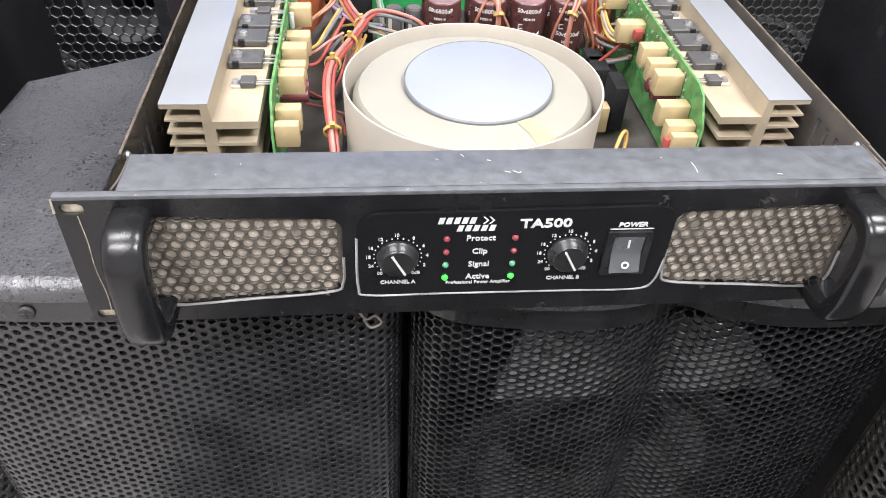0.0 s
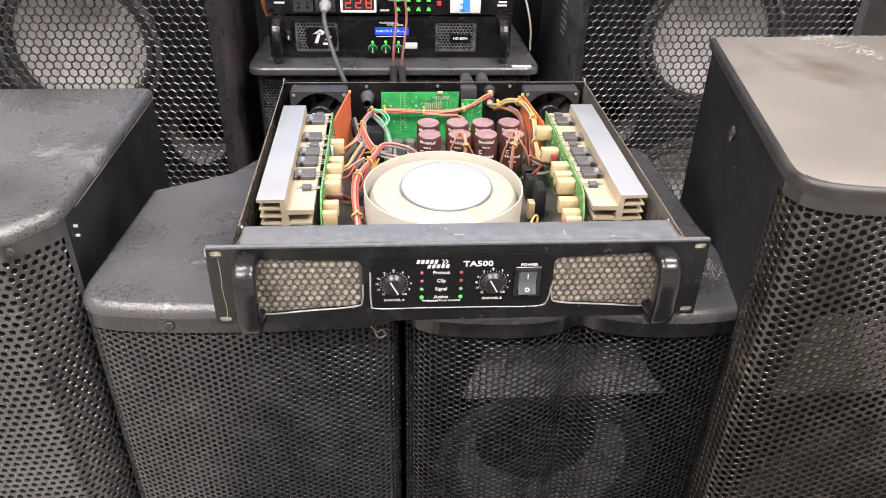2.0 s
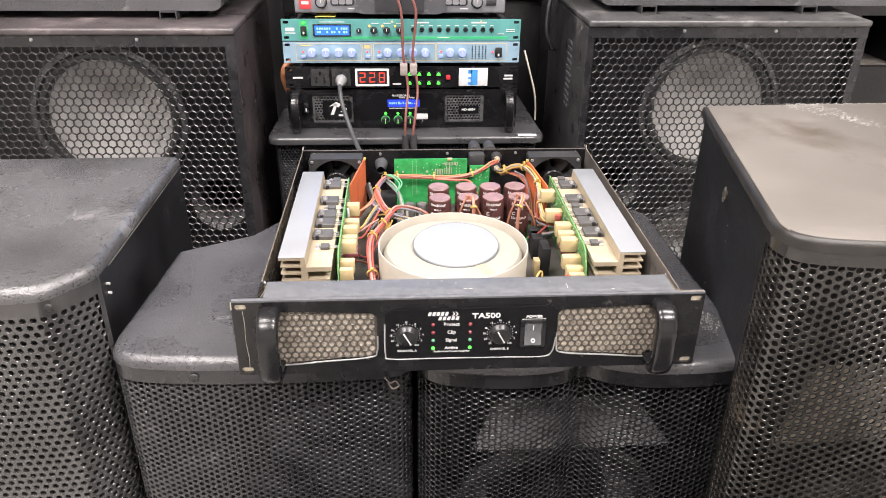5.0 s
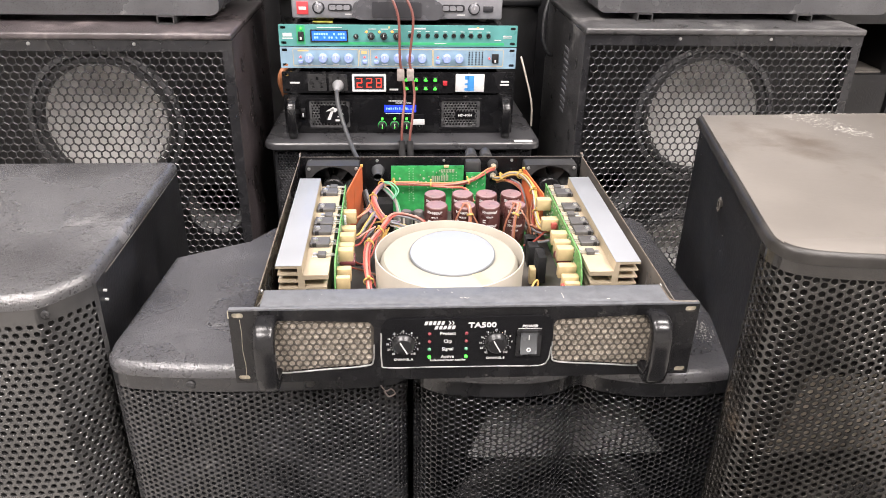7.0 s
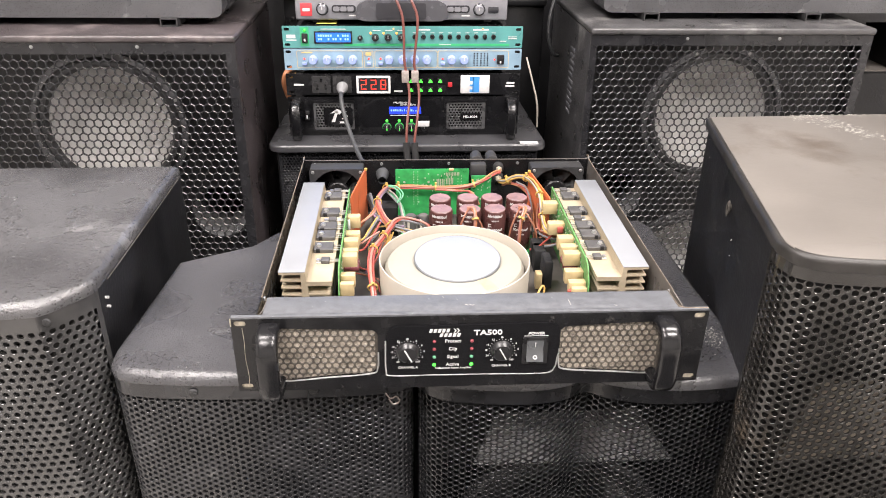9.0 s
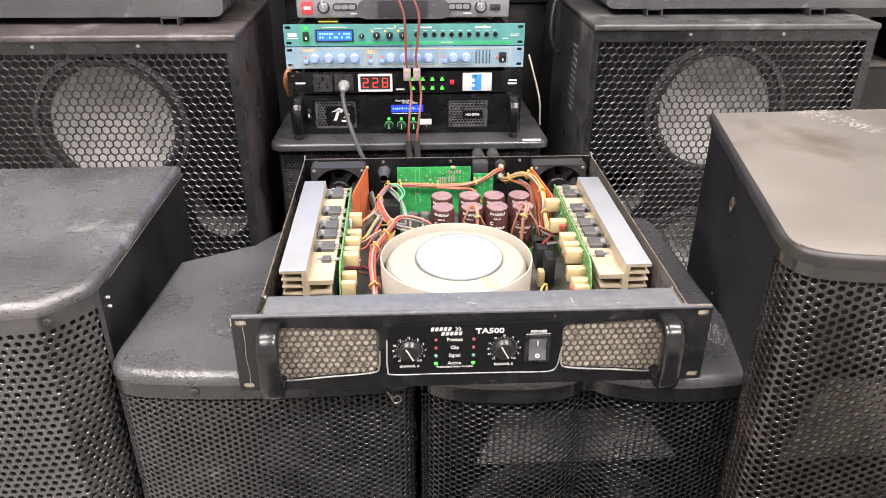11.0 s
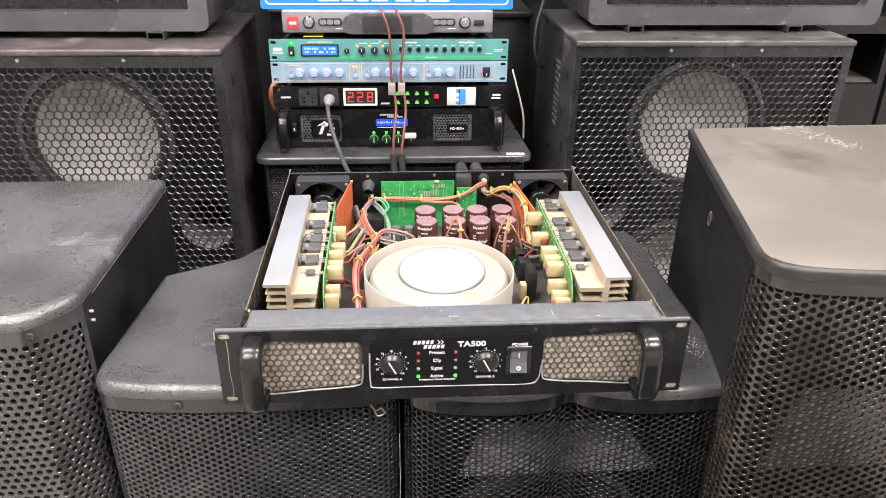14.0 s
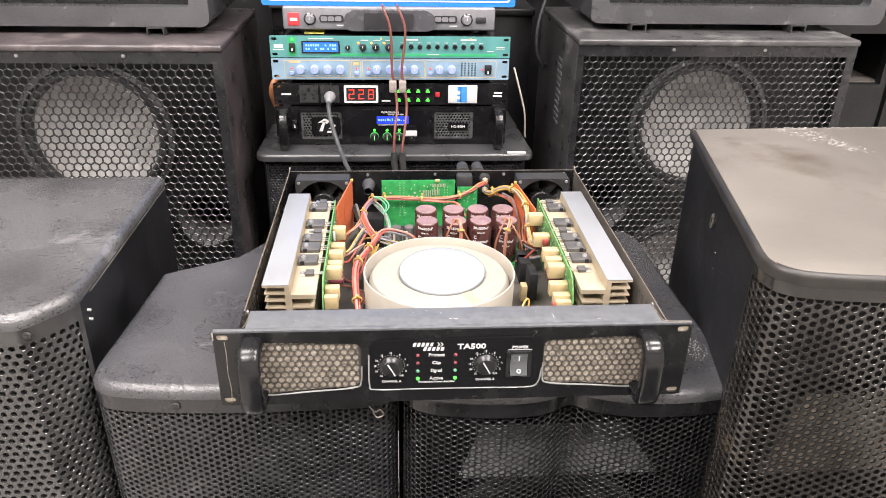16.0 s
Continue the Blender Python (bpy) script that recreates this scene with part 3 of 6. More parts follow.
def subwoofer(name, label, x0, x1, y0, y1, top, drivers, ports, group, paint=None):
    paint = paint or M_SUB
    cx, w = (x0 + x1) / 2, x1 - x0
    s = thing(name, label, "subwoofer", (cx, y0, 0), group)
    h, d = w / 2, y1 - y0
    bm = slab(B(), rect(-h, h, 0.0, top - 0.0135), [rect(-h + 0.012, h - 0.012, 0.03, top - 0.029)], 0.004, d - 0.02)
    part("top_board", box(B(), -h - 0.001, h + 0.001, -0.004, d, top - 0.013, top, 0.0045, 4), paint, s, "worn grey-edged top board")
    part("body", bm, paint, s)
    part("back_panel", box(B(), -h, h, d - 0.018, d, 0.0, top - 0.0135), paint, s)
    holes = []
    circ = lambda x, z, r: [(x + r * math.cos(2 * math.pi * k / 32), z + r * math.sin(2 * math.pi * k / 32)) for k in range(32)]
    for x, z, r in drivers:
        holes.append(circ(x - cx, z, r * 0.9))
    for x, z, r in ports:
        holes.append(circ(x - cx, z, r))
    part("baffle", slab(B(), rect(-h + 0.0122, h - 0.0122, 0.0302, top - 0.0292), holes, 0.03, 0.045), M_SPK_SIDE, s)
    for x, z, r in drivers:
        driver(s, x - cx, 0.029, z, r)
    for x, z, r in ports:
        part("port_tube", lathe(B(), [(r * 0.99, 0.004), (r * 0.93, 0.012), (r * 0.9, 0.03), (r * 0.9, 0.16)], (x - cx, 0.03, z), "y"), M_HORN, s)
    perforated("grille", [(-h + 0.001, 0.0015), (h - 0.001, 0.0015)], 0.015, top - 0.0135, 0.0158, 0.00755, M_GRILLE_SUB, s, sides=6, thick=0.003, border=0.008, lip=0.0009, top_border=0.0185)
    for x in (-0.092, 0.092):
        screw_at(s, x, 0.0008, top - 0.0205, 0.0036, M_SILVER)
    return s


subwoofer("subwoofer", "black subwoofer with honeycomb grille over grey cone drivers", -0.895, -0.365, 0.745, 1.14, 0.945, [(-0.621, 0.768, 0.144), (-0.621, 0.40, 0.144)], [(-0.440, 0.585, 0.055), (-0.80, 0.585, 0.055)], "subwoofers at the back", M_SUB_REDGLOW)
sub_r = subwoofer("subwoofer", "black subwoofer with honeycomb grille and worn grey top edge", 0.300, 0.865, 0.82, 1.20, 0.945, [(0.575, 0.761, 0.146), (0.575, 0.40, 0.146)], [(0.40, 0.58, 0.055), (0.75, 0.58, 0.055)], "subwoofers at the back")


def monitor(label, x0, x1, y0, y1, z0, z1, feet):
    s = thing("monitor_speaker", label, "monitor speaker", ((x0 + x1) / 2, y0, z0), "monitor speakers on the subwoofers")
    h, d = (x1 - x0) / 2, y1 - y0
    bm = slab(B(), rect(-h, h, 0.014, z1 - z0, 0.02), [rect(-h + 0.035, h - 0.035, 0.05, z1 - z0 - 0.03, 0.01)], 0.0, 0.05)
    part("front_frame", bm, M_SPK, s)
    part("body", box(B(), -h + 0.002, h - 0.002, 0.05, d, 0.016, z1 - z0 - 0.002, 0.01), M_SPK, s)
    perforated("grille", [(-h + 0.034, 0.03), (h - 0.034, 0.03)], 0.049, z1 - z0 - 0.029, 0.012, 0.0052, M_GRILLE, s, sides=6)
    for x in feet:
        fx = x - (x0 + x1) / 2
        part("foot", slab(B(), rect(fx - 0.016, fx + 0.016, 0.0, 0.0155, 0.001), [rect(fx - 0.0135, fx + 0.0135, 0.0022, 0.0133, 0.0008)], -0.014, d - 0.03), M_RUBBER, s, "hollow black square skid")
    return s


monitor("black textured monitor speaker lying on the subwoofer", -0.96, -0.400, 0.835, 1.12, 0.945, 1.30, (-0.498, -0.86))
monitor("black textured monitor speaker on rubber feet on the subwoofer", 0.340, 0.955, 0.905, 1.18, 0.945, 1.30, (0.437, 0.771))

# the speaker under the rack units
base = thing("loudspeaker", "black loudspeaker with fine mesh front, carrying the stacked rack units", "loudspeaker", (-0.055, 0.79, 0), "floor loudspeakers")
part("lid", prism(B(), rounded([(-0.28, 0), (0.28, 0), (0.265, 0.42), (-0.265, 0.42)], 0.03), 0.708, 0.722, 0.006, 4, True), M_BLACKTOP, base)
part("body", prism(B(), rounded([(-0.268, 0.02), (0.268, 0.02), (0.255, 0.41), (-0.255, 0.41)], 0.02), 0.0, 0.708), M_SPK_SIDE, base)
perforated("grille", [(-0.26, 0.012), (0.26, 0.012)], 0.45, 0.702, 0.0065, 0.0022, M_GRILLE_FINE, base, sides=6)
part("tag", box(B(), 0.225, 0.262, 0.002, 0.0145, 0.7222, 0.7228), M_WHITE, base, "white paper tag")

# dark cabinets further back
def far_cabinet(label, x0, x1, y0, y1, top, grille=True, mat=None):
    s = thing("loudspeaker", label, "loudspeaker", ((x0 + x1) / 2, y0, 0), "loudspeakers further back")
    h = (x1 - x0) / 2
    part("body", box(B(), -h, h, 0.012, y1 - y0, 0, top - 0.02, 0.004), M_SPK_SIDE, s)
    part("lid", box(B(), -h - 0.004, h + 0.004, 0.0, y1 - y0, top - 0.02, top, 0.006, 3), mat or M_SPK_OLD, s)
    if grille:
        perforated("grille", [(-h + 0.005, 0.008), (h - 0.005, 0.008)], 0.3, top - 0.06, 0.02, 0.0092, M_GRILLE, s, sides=6)
    return s


far_cabinet("grey-topped black loudspeaker behind the rack units", -0.345, 0.16, 1.22, 1.60, 0.95)
far_cabinet("black loudspeaker standing behind the rack units", 0.17, 0.29, 1.26, 1.6, 0.93, False, M_SPK_SIDE)
far_cabinet("black loudspeaker beside the subwoofer", 1.14, 1.75, 1.08, 1.5, 1.02, False, M_SPK_SIDE)
for i in range(5):
    far_cabinet("tall black loudspeaker in the row at the back wall", -1.2 + 0.62 * i, -0.592 + 0.62 * i, 1.75, 2.1, 1.7, False, M_SPK_SIDE)

# an open bass bin between the subwoofer and that loudspeaker
bin_ = thing("bass_bin", "black bass bin with an open square port", "bass bin", (1.035, 1.10, 0), "loudspeakers further back")
part("front_panel", slab(B(), rect(-0.10, 0.10, 0.0, 0.945), [rect(-0.020, 0.085, 0.785, 0.905)], 0.0, 0.02), M_SPK_SIDE, bin_)
part("body", slab(B(), rect(-0.10, 0.10, 0.0, 0.945), [rect(-0.085, 0.095, 0.02, 0.93)], 0.02, 0.40), M_SPK_SIDE, bin_)
part("back_panel", box(B(), -0.10, 0.10, 0.40, 0.42, 0.0, 0.945), M_SPK_SIDE, bin_)
part("port_shelf", box(B(), -0.085, 0.095, 0.021, 0.20, 0.775, 0.788), M_SPK_OLD, bin_, "grey shelf of the port")

# wear on the old top, and marks on the left cabinet
rs = random.Random(21)
scuffs = B()
for n in range(420):
    if n % 5 == 0:
        x, y = rs.uniform(0.49, 0.66), 0.366 - abs(rs.gauss(0, 0.004))
    elif n % 5 == 1:
        x, y = 0.495 + rs.gauss(0, 0.016), 0.35 + rs.gauss(0, 0.008)
    else:
        t = rs.random() ** 0.8
        x, y = 0.512 + 0.034 * t + rs.gauss(0, 0.010), 0.362 - 0.095 * t + rs.gauss(0, 0.008)
    if y > 0.366 or x > 0.69 or x < 0.37:
        continue
    ln, w = rs.uniform(0.0008, 0.0036), rs.uniform(0.0003, 0.0009)
    scuffs.faces.new([scuffs.verts.new((x - cc[0] + a * ln, y - cc[1] + b * w + a * 0.3 * w, 0.9129)) for a, b in ((-1, 0), (-0.3, -1), (0.6, -0.7), (1, 0.1), (0.2, 0.9), (-0.5, 0.7))])
tagged(part("scuffs", scuffs, M_BAREPAINT, spk_c, "pale scratches in the paint"), kind="stuff")
# pale dust specks on the dark sides
specks = B()
for n in range(18):
    t, z = rs.random(), rs.uniform(0.55, 0.89)
    p = Vector((0.2855 + (0.359 - 0.2855) * t, -0.01 + (0.362 + 0.01) * t, z))
    w = rs.uniform(0.0004, 0.0010)
    bmesh.ops.create_cube(specks, size=w, matrix=Matrix.Translation(p - Vector((cc[0] - 0.0035, cc[1], 0))))
tagged(part("dust_specks", specks, M_WHITE, spk_c, "pale specks of dust"), kind="stuff")
# thin pale tube along the top edge of the side panel
part("lid_seam", tube(B(), [(-0.4105 - cd[0], 0.135 - cd[1], 0.7935), (-0.4093 - cd[0], 0.25 - cd[1], 0.7935), (-0.4078 - cd[0], 0.45 - cd[1], 0.7935)], 0.0006, 6), M_SPK_OLD, spk_d, "pale line under the lid")
for z in (0.776, 0.764):
    part("paint_spot", cyl(B(), (-0.4125 - cd[0], 0.123 - cd[1], z), (-0.4085 - cd[0], 0.123 - cd[1], z), 0.0017, seg=12), M_WHITE, spk_d, "small white paint spot")
dust = B()
for n in range(190):
    x, y = 0.296 + rs.gauss(0, 0.008), 0.094 + rs.gauss(0, 0.014)
    if x > 0.318 or y < 0.05:
        continue
    w = rs.uniform(0.0002, 0.0007) * (1.6 if n % 9 == 0 else 1)
    dust.faces.new([dust.verts.new((x - cb[0] + w * math.cos(q) * rs.uniform(0.6, 1.6), y - cb[1] + w * math.sin(q) * rs.uniform(0.6, 1.6), 0.7253)) for q in (0, 1.2, 2.4, 3.6, 4.8)])
tagged(part("scuffs", dust, M_BAREPAINT, spk_b, "pale scuffs in the paint"), kind="stuff")
part("torn_tag", tube(B(), [(-0.092 - ca[0], 0.036 - ca[1], 0.697), (-0.086 - ca[0], 0.032 - ca[1], 0.692), (-0.080 - ca[0], 0.033 - ca[1], 0.694), (-0.076 - ca[0], 0.031 - ca[1], 0.689), (-0.083 - ca[0], 0.030 - ca[1], 0.686), (-0.088 - ca[0], 0.034 - ca[1], 0.690)], 0.0009, 6, 6), M_CLEAR, spk_a, "torn clear plastic tag")
for i in range(11):
    z = 0.735 + i * 0.0135
    part("label_print", box(B(), -0.2836, -0.2824, 0.13 - 0.012 * ((i * 7) % 3) / 3, 0.165, z, z + 0.006), M_MIC, sub_r, "pale printed label lines")
hole_ = part("worn_hole", lathe(B(), [(0.0085, -0.0005), (0.0078, 0.0012), (0.0045, 0.0012), (0.0040, -0.004)], (0, 0, 0), "z", 18), M_CHASSIS, spk_c, "small worn chip in the side", Matrix.Translation((0.3235 - cc[0], 0.170 - cc[1], 0.858)) @ pose(0, 0, 0, 0, -90, 11.5) @ Matrix.Diagonal((1.2, 0.35, 1, 1)))

# ---- the open power amplifier ----
AMP_Z = 0.735
amp = thing("power_amplifier", "black two-channel rack power amplifier with its top cover removed", "power amplifier", (0, 0, AMP_Z))
grille_l = rounded([(-0.204, 0.0115), (-0.098, 0.0195), (-0.096, 0.0725), (-0.202, 0.0765)], 0.010)
grille_r = rounded([(0.091, 0.0195), (0.197, 0.0115), (0.197, 0.0765), (0.089, 0.0725)], 0.010)
slot = lambda x, z: rounded([(x - 0.006, z - 0.0033), (x + 0.006, z - 0.0033), (x + 0.006, z + 0.0033), (x - 0.006, z + 0.0033)], 0.0033)
ears = [slot(x, z) for x in (-0.2325, 0.2325) for z in (0.0062, 0.0823)]
panel = part("front_panel", slab(B(), rect(-0.2413, 0.2413, 0.0, 0.0885, 0.002), [grille_l, grille_r, *ears], -0.004, 0.0), M_AMP, amp)


def ring_of(pts, grow):
    c = Vector((sum(p[0] for p in pts) / len(pts), sum(p[1] for p in pts) / len(pts)))
    return [tuple(c + (Vector(p) - c) * 1.0 + (Vector(p) - c).normalized() * grow) for p in pts]


for pts in ([(-0.2035, 0.035), (-0.2035, 0.018), (-0.196, 0.0118), (-0.15, 0.0150), (-0.105, 0.0188), (-0.0975, 0.0260), (-0.0965, 0.045)], [(0.0895, 0.045), (0.0905, 0.027), (0.098, 0.0190), (0.145, 0.0150), (0.188, 0.0120), (0.1965, 0.019), (0.1968, 0.040)]):
    part("grille_rim", tube(B(), [(x, -0.0040, z) for x, z in pts], 0.0009, 6), M_SILVER, panel, "thin bright metal rim")
for x0, x1 in ((-0.209, -0.091), (0.084, 0.202)):
    perforated("air_grille", [(x0, -0.0024), (x1, -0.0024)], 0.006, 0.082, 0.0076, 0.0029, M_MESHGREY, panel, thick=0.0012, label="dusty perforated steel air grille")
    part("filter_foam", box(B(), x0, x1, -0.0008, 0.006, 0.004, 0.083), M_FILTER, panel, "grey-brown dusty foam filter")
for x, z in ((-0.2325, 0.0062), (-0.2325, 0.0823), (0.2325, 0.0062), (0.2325, 0.0823)):
    part("slot_lining", slab(B(), ring_of(slot(x, z), 0.0004), [], -0.0016, -0.0004), M_BARE, panel, "bare worn metal in the mounting slot")
# scratches down the left ear and on the top rim
part("scratch", tube(B(), [(-0.2305, -0.0041, 0.078), (-0.2300, -0.0041, 0.060), (-0.2308, -0.0041, 0.042), (-0.2295, -0.0041, 0.022), (-0.2300, -0.0041, 0.010)], 0.00035, 5), M_BARE, panel)

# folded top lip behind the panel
lip = part("top_lip", box(B(), -0.2105, 0.2105, -0.0015, 0.034, 0.0865, 0.0905, 0.0012), M_AMP_LIP, amp, "folded top edge with overhead sheen in its grey, small chips")
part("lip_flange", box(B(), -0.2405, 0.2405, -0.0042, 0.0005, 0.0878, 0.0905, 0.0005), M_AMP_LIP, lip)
for pts in ([(0.1000, 0.008, 0), (0.1003, 0.013, 0), (0.0996, 0.018, 0)], [(-0.0075, 0.012, 0), (-0.0045, 0.011, 0)], [(-0.0030, 0.0125, 0), (0.0000, 0.0105, 0), (0.0016, 0.0118, 0)], [(-0.0300, 0.0290, 0), (-0.0285, 0.0265, 0)], [(-0.0160, 0.0230, 0), (-0.0140, 0.0225, 0)], [(0.145, 0.006, 0), (0.148, 0.0052, 0)], [(-0.15, 0.0225, 0), (-0.1495, 0.022, 0)]):
    part("chip", tube(B(), [(x, y, 0.0905) for x, y, _ in pts], 0.00035, 5, 4), M_BAREPAINT, lip, "pale paint chip")

part("worn_edge", tube(B(), [(0.2098, 0.034, 0.0902), (0.2102, 0.015, 0.0905), (0.2110, 0.003, 0.0906), (0.2170, -0.0015, 0.0905), (0.2400, -0.0025, 0.0903)], 0.0008, 6), M_EDGE, lip, "bare worn corner edge")
part("worn_edge", tube(B(), [(-0.2100, 0.030, 0.0902), (-0.2104, 0.012, 0.0904), (-0.2125, 0.001, 0.0904)], 0.0006, 6), M_CHASSIS, lip, "bare worn corner edge")
part("worn_edge", tube(B(), [(-0.2412, -0.0035, 0.0885), (-0.2413, -0.0040, 0.0800)], 0.0007, 6), M_BARE, lip, "bare worn corner edge")


# handles
def handle(side):
    xc = 0.1955 if side > 0 else -0.2035
    path = spline([(0, 0.004, 0.0755), (0, -0.012, 0.0765), (0, -0.024, 0.0745), (0, -0.0305, 0.064), (0, -0.0315, 0.044), (0, -0.0310, 0.024), (0, -0.0255, 0.0125), (0, -0.013, 0.0095), (0, 0.004, 0.0105)], 7)
    bm, rings = B(), []
    for i, p in enumerate(path):
        d = (path[min(i + 1, len(path) - 1)] - path[max(i - 1, 0)]).normalized()
        out = Vector((0, d.z, -d.y))
        ring = []
        for k in range(24):
            q = 2 * math.pi * k / 24
            c, e = math.cos(q), math.sin(q)
            ring.append(bm.verts.new(p + Vector((xc, 0, 0)) + Vector((1, 0, 0)) * 0.0108 * math.copysign(abs(c) ** 0.6, c) + out * 0.0072 * math.copysign(abs(e) ** 0.6, e)))
        rings.append(ring)
    for u, v in zip(rings, rings[1:]):
        for k in range(24):
            bm.faces.new((u[k], u[(k + 1) % 24], v[(k + 1) % 24], v[k]))
    bm.faces.new(rings[0]), bm.faces.new(rings[-1])
    return part("handle", bm, M_AMP, amp, "rounded black cast handle")


handle(-1), handle(1)

# control plate
plate = part("control_plate", slab(B(), rounded([(-0.089, 0.0170), (0.079, 0.0160), (0.0885, 0.024), (0.0885, 0.074), (0.079, 0.0785), (-0.082, 0.0765), (-0.089, 0.068)], 0.006), [], -0.0062, -0.0036), M_ACRYL, amp, "glossy black acrylic control plate")
part("plate_rim", tube(B(), [(-0.089, -0.0058, 0.060), (-0.0890, -0.0058, 0.024), (-0.083, -0.0058, 0.0170), (-0.04, -0.0058, 0.0168), (0.03, -0.0058, 0.0163), (0.076, -0.0058, 0.0160), (0.0860, -0.0058, 0.0225), (0.0886, -0.0058, 0.04)], 0.0009, 6), M_SILVER, plate, "thin bright rim")
F = -0.0064
for x in (-0.0665, 0.0300):
    zc = 0.0466
    k = part("knob", lathe(B(), [(0.0118, 0.0), (0.0117, -0.0018), (0.0104, -0.0032), (0.0100, -0.0055), (0.0088, -0.0068), (0.0005, -0.0070)], (x, F, zc), "y", 40), M_KNOB, amp, "black round level knob with white pointer")
    bm = box(B(), -0.0006, 0.0006, -0.0076, -0.0068, -0.0085, 0.0070)
    part("pointer", bm, M_WHITE, k, "white pointer line", pose(x, F, zc, 0, -28, 0))
    marks = B()
    for i in range(21):
        a = radians(225 - 270 * i / 20)
        px, pz = x + 0.0133 * math.cos(a), zc + 0.0133 * math.sin(a)
        cyl(marks, (px, F + 0.0005, pz), (px, F - 0.0002, pz), 0.00045, seg=6)
    tagged(part("dial_dots", marks, M_WHITE, plate), kind="stuff")
    for txt, a in (("\u221e", 232), ("24", 205), ("18", 180), ("16", 155), ("12", 125), ("10", 92), ("8", 58), ("6", 30), ("4", 2), ("2", -25), ("0dB", -52)):
        a = radians(a)
        lettering("scale_number", {"\u221e": "00"}.get(txt, txt), 0.0031, plate, facing(x + 0.0165 * math.cos(a), F, zc + 0.0156 * math.sin(a)), bold=0.00003)
    lettering("channel_text", "CHANNEL" + (" A" if x < 0 else " B"), 0.0036, plate, facing(x, F, 0.0272), bold=0.00008)

for i, (word, zc) in enumerate((("Protect", 0.0588), ("Clip", 0.0492), ("Signal", 0.0396), ("Active", 0.0300))):
    lettering("status_text", word, 0.0054, plate, facing(-0.0205, F, zc), bold=0.00006)
    for x in (-0.0395, -0.0012):
        mat = (M_LED_R, M_LED_R, M_LED_GOFF, M_LED_G)[i]
        part("led", lathe(B(), [(0.0019, 0.0), (0.0018, -0.0007), (0.0013, -0.0015), (0.0006, -0.0019), (0.0002, -0.0020)], (x, F, zc), "y", 16), mat, amp, ("unlit red light", "unlit red light", "dim green light", "bright green light, lit")[i])
lettering("small_text", "Professional Power Amplifier", 0.0032, plate, facing(-0.020, F, 0.0256), bold=0.00003)
lettering("model_text", "TA500", 0.0084, plate, facing(0.0150, F, 0.0682) @ Matrix.Diagonal((1.25, 1, 1, 1)), bold=0.00022)
lettering("power_text", "POWER", 0.0042, plate, facing(0.0645, F, 0.0660) @ Matrix.Diagonal((1.15, 1, 1, 1)), bold=0.00012, shear=0.15)
# the maker's mark as plain slanted bars
mark = B()
for x0, x1, z0, z1 in ((-0.045, -0.0235, 0.0695, 0.0740), (-0.0345, -0.0125, 0.0642, 0.0685)):
    n = 5
    for i in range(n):
        a, b = x0 + (x1 - x0) * i / n, x0 + (x1 - x0) * (i + 0.72) / n
        vs = [mark.verts.new(p) for p in ((a, F - 0.0003, z0), (b, F - 0.0003, z0), (b + 0.0012, F - 0.0003, z1), (a + 0.0012, F - 0.0003, z1))]
        mark.faces.new(vs)
for x in (-0.0205, -0.0172):
    vs = [mark.verts.new((x + a, F - 0.0003, 0.0690 + b)) for a, b in ((0, 0), (0.0012, 0), (0.0036, 0.0026), (0.0012, 0.0052), (0, 0.0052), (0.0022, 0.0026))]
    mark.faces.new(vs)
part("maker_mark", mark, M_WHITE, plate, "white slanted maker's mark")
bezel = part("switch_bezel", slab(B(), rect(0.0510, 0.0770, 0.0300, 0.0622, 0.0015), [rect(0.0548, 0.0732, 0.0335, 0.0590, 0.001)], F - 0.0022, F), M_KNOB, amp)
rk = B()
vs = [rk.verts.new((x, y, z)) for x in (0.0552, 0.0728) for y, z in ((F, 0.0339), (F - 0.0050, 0.0342), (F - 0.0010, 0.0460), (F - 0.0018, 0.0586), (F, 0.0586))]
for i in range(5):
    rk.faces.new((vs[i], vs[(i + 1) % 5], vs[5 + (i + 1) % 5], vs[5 + i]))
rk.faces.new(vs[:5]), rk.faces.new(vs[5:][::-1])
rocker = part("rocker_switch", rk, material("grey_rocker", (0.085, 0.09, 0.095), 0.25, grain=0.1), amp, "grey rocker power switch")
lettering("switch_text", "I", 0.0075, rocker, facing(0.064, F - 0.0022, 0.0532), bold=0.0002)
lettering("switch_text", "O", 0.0060, rocker, Matrix.Translation((0.064, F - 0.0042, 0.0390)) @ pose(0, 0, 0, 90 - 18, 0, 0), bold=0.0002)
part("switch_rule", box(B(), 0.052, 0.0770, F - 0.0004, F, 0.0630, 0.0635), M_WHITE, plate)

# chassis
part("bottom_plate", box(B(), -0.216, 0.216, 0.001, 0.434, 0.002, 0.004), M_CHASSIS, amp, "dusty dark floor plate")
for x in (-0.19, 0.19):
    for y in (0.05, 0.39):
        part("foot", cyl(B(), (x, y, -0.0095), (x, y, 0.0021), 0.012, 0.013, 20, 0.001), M_RUBBER, amp)
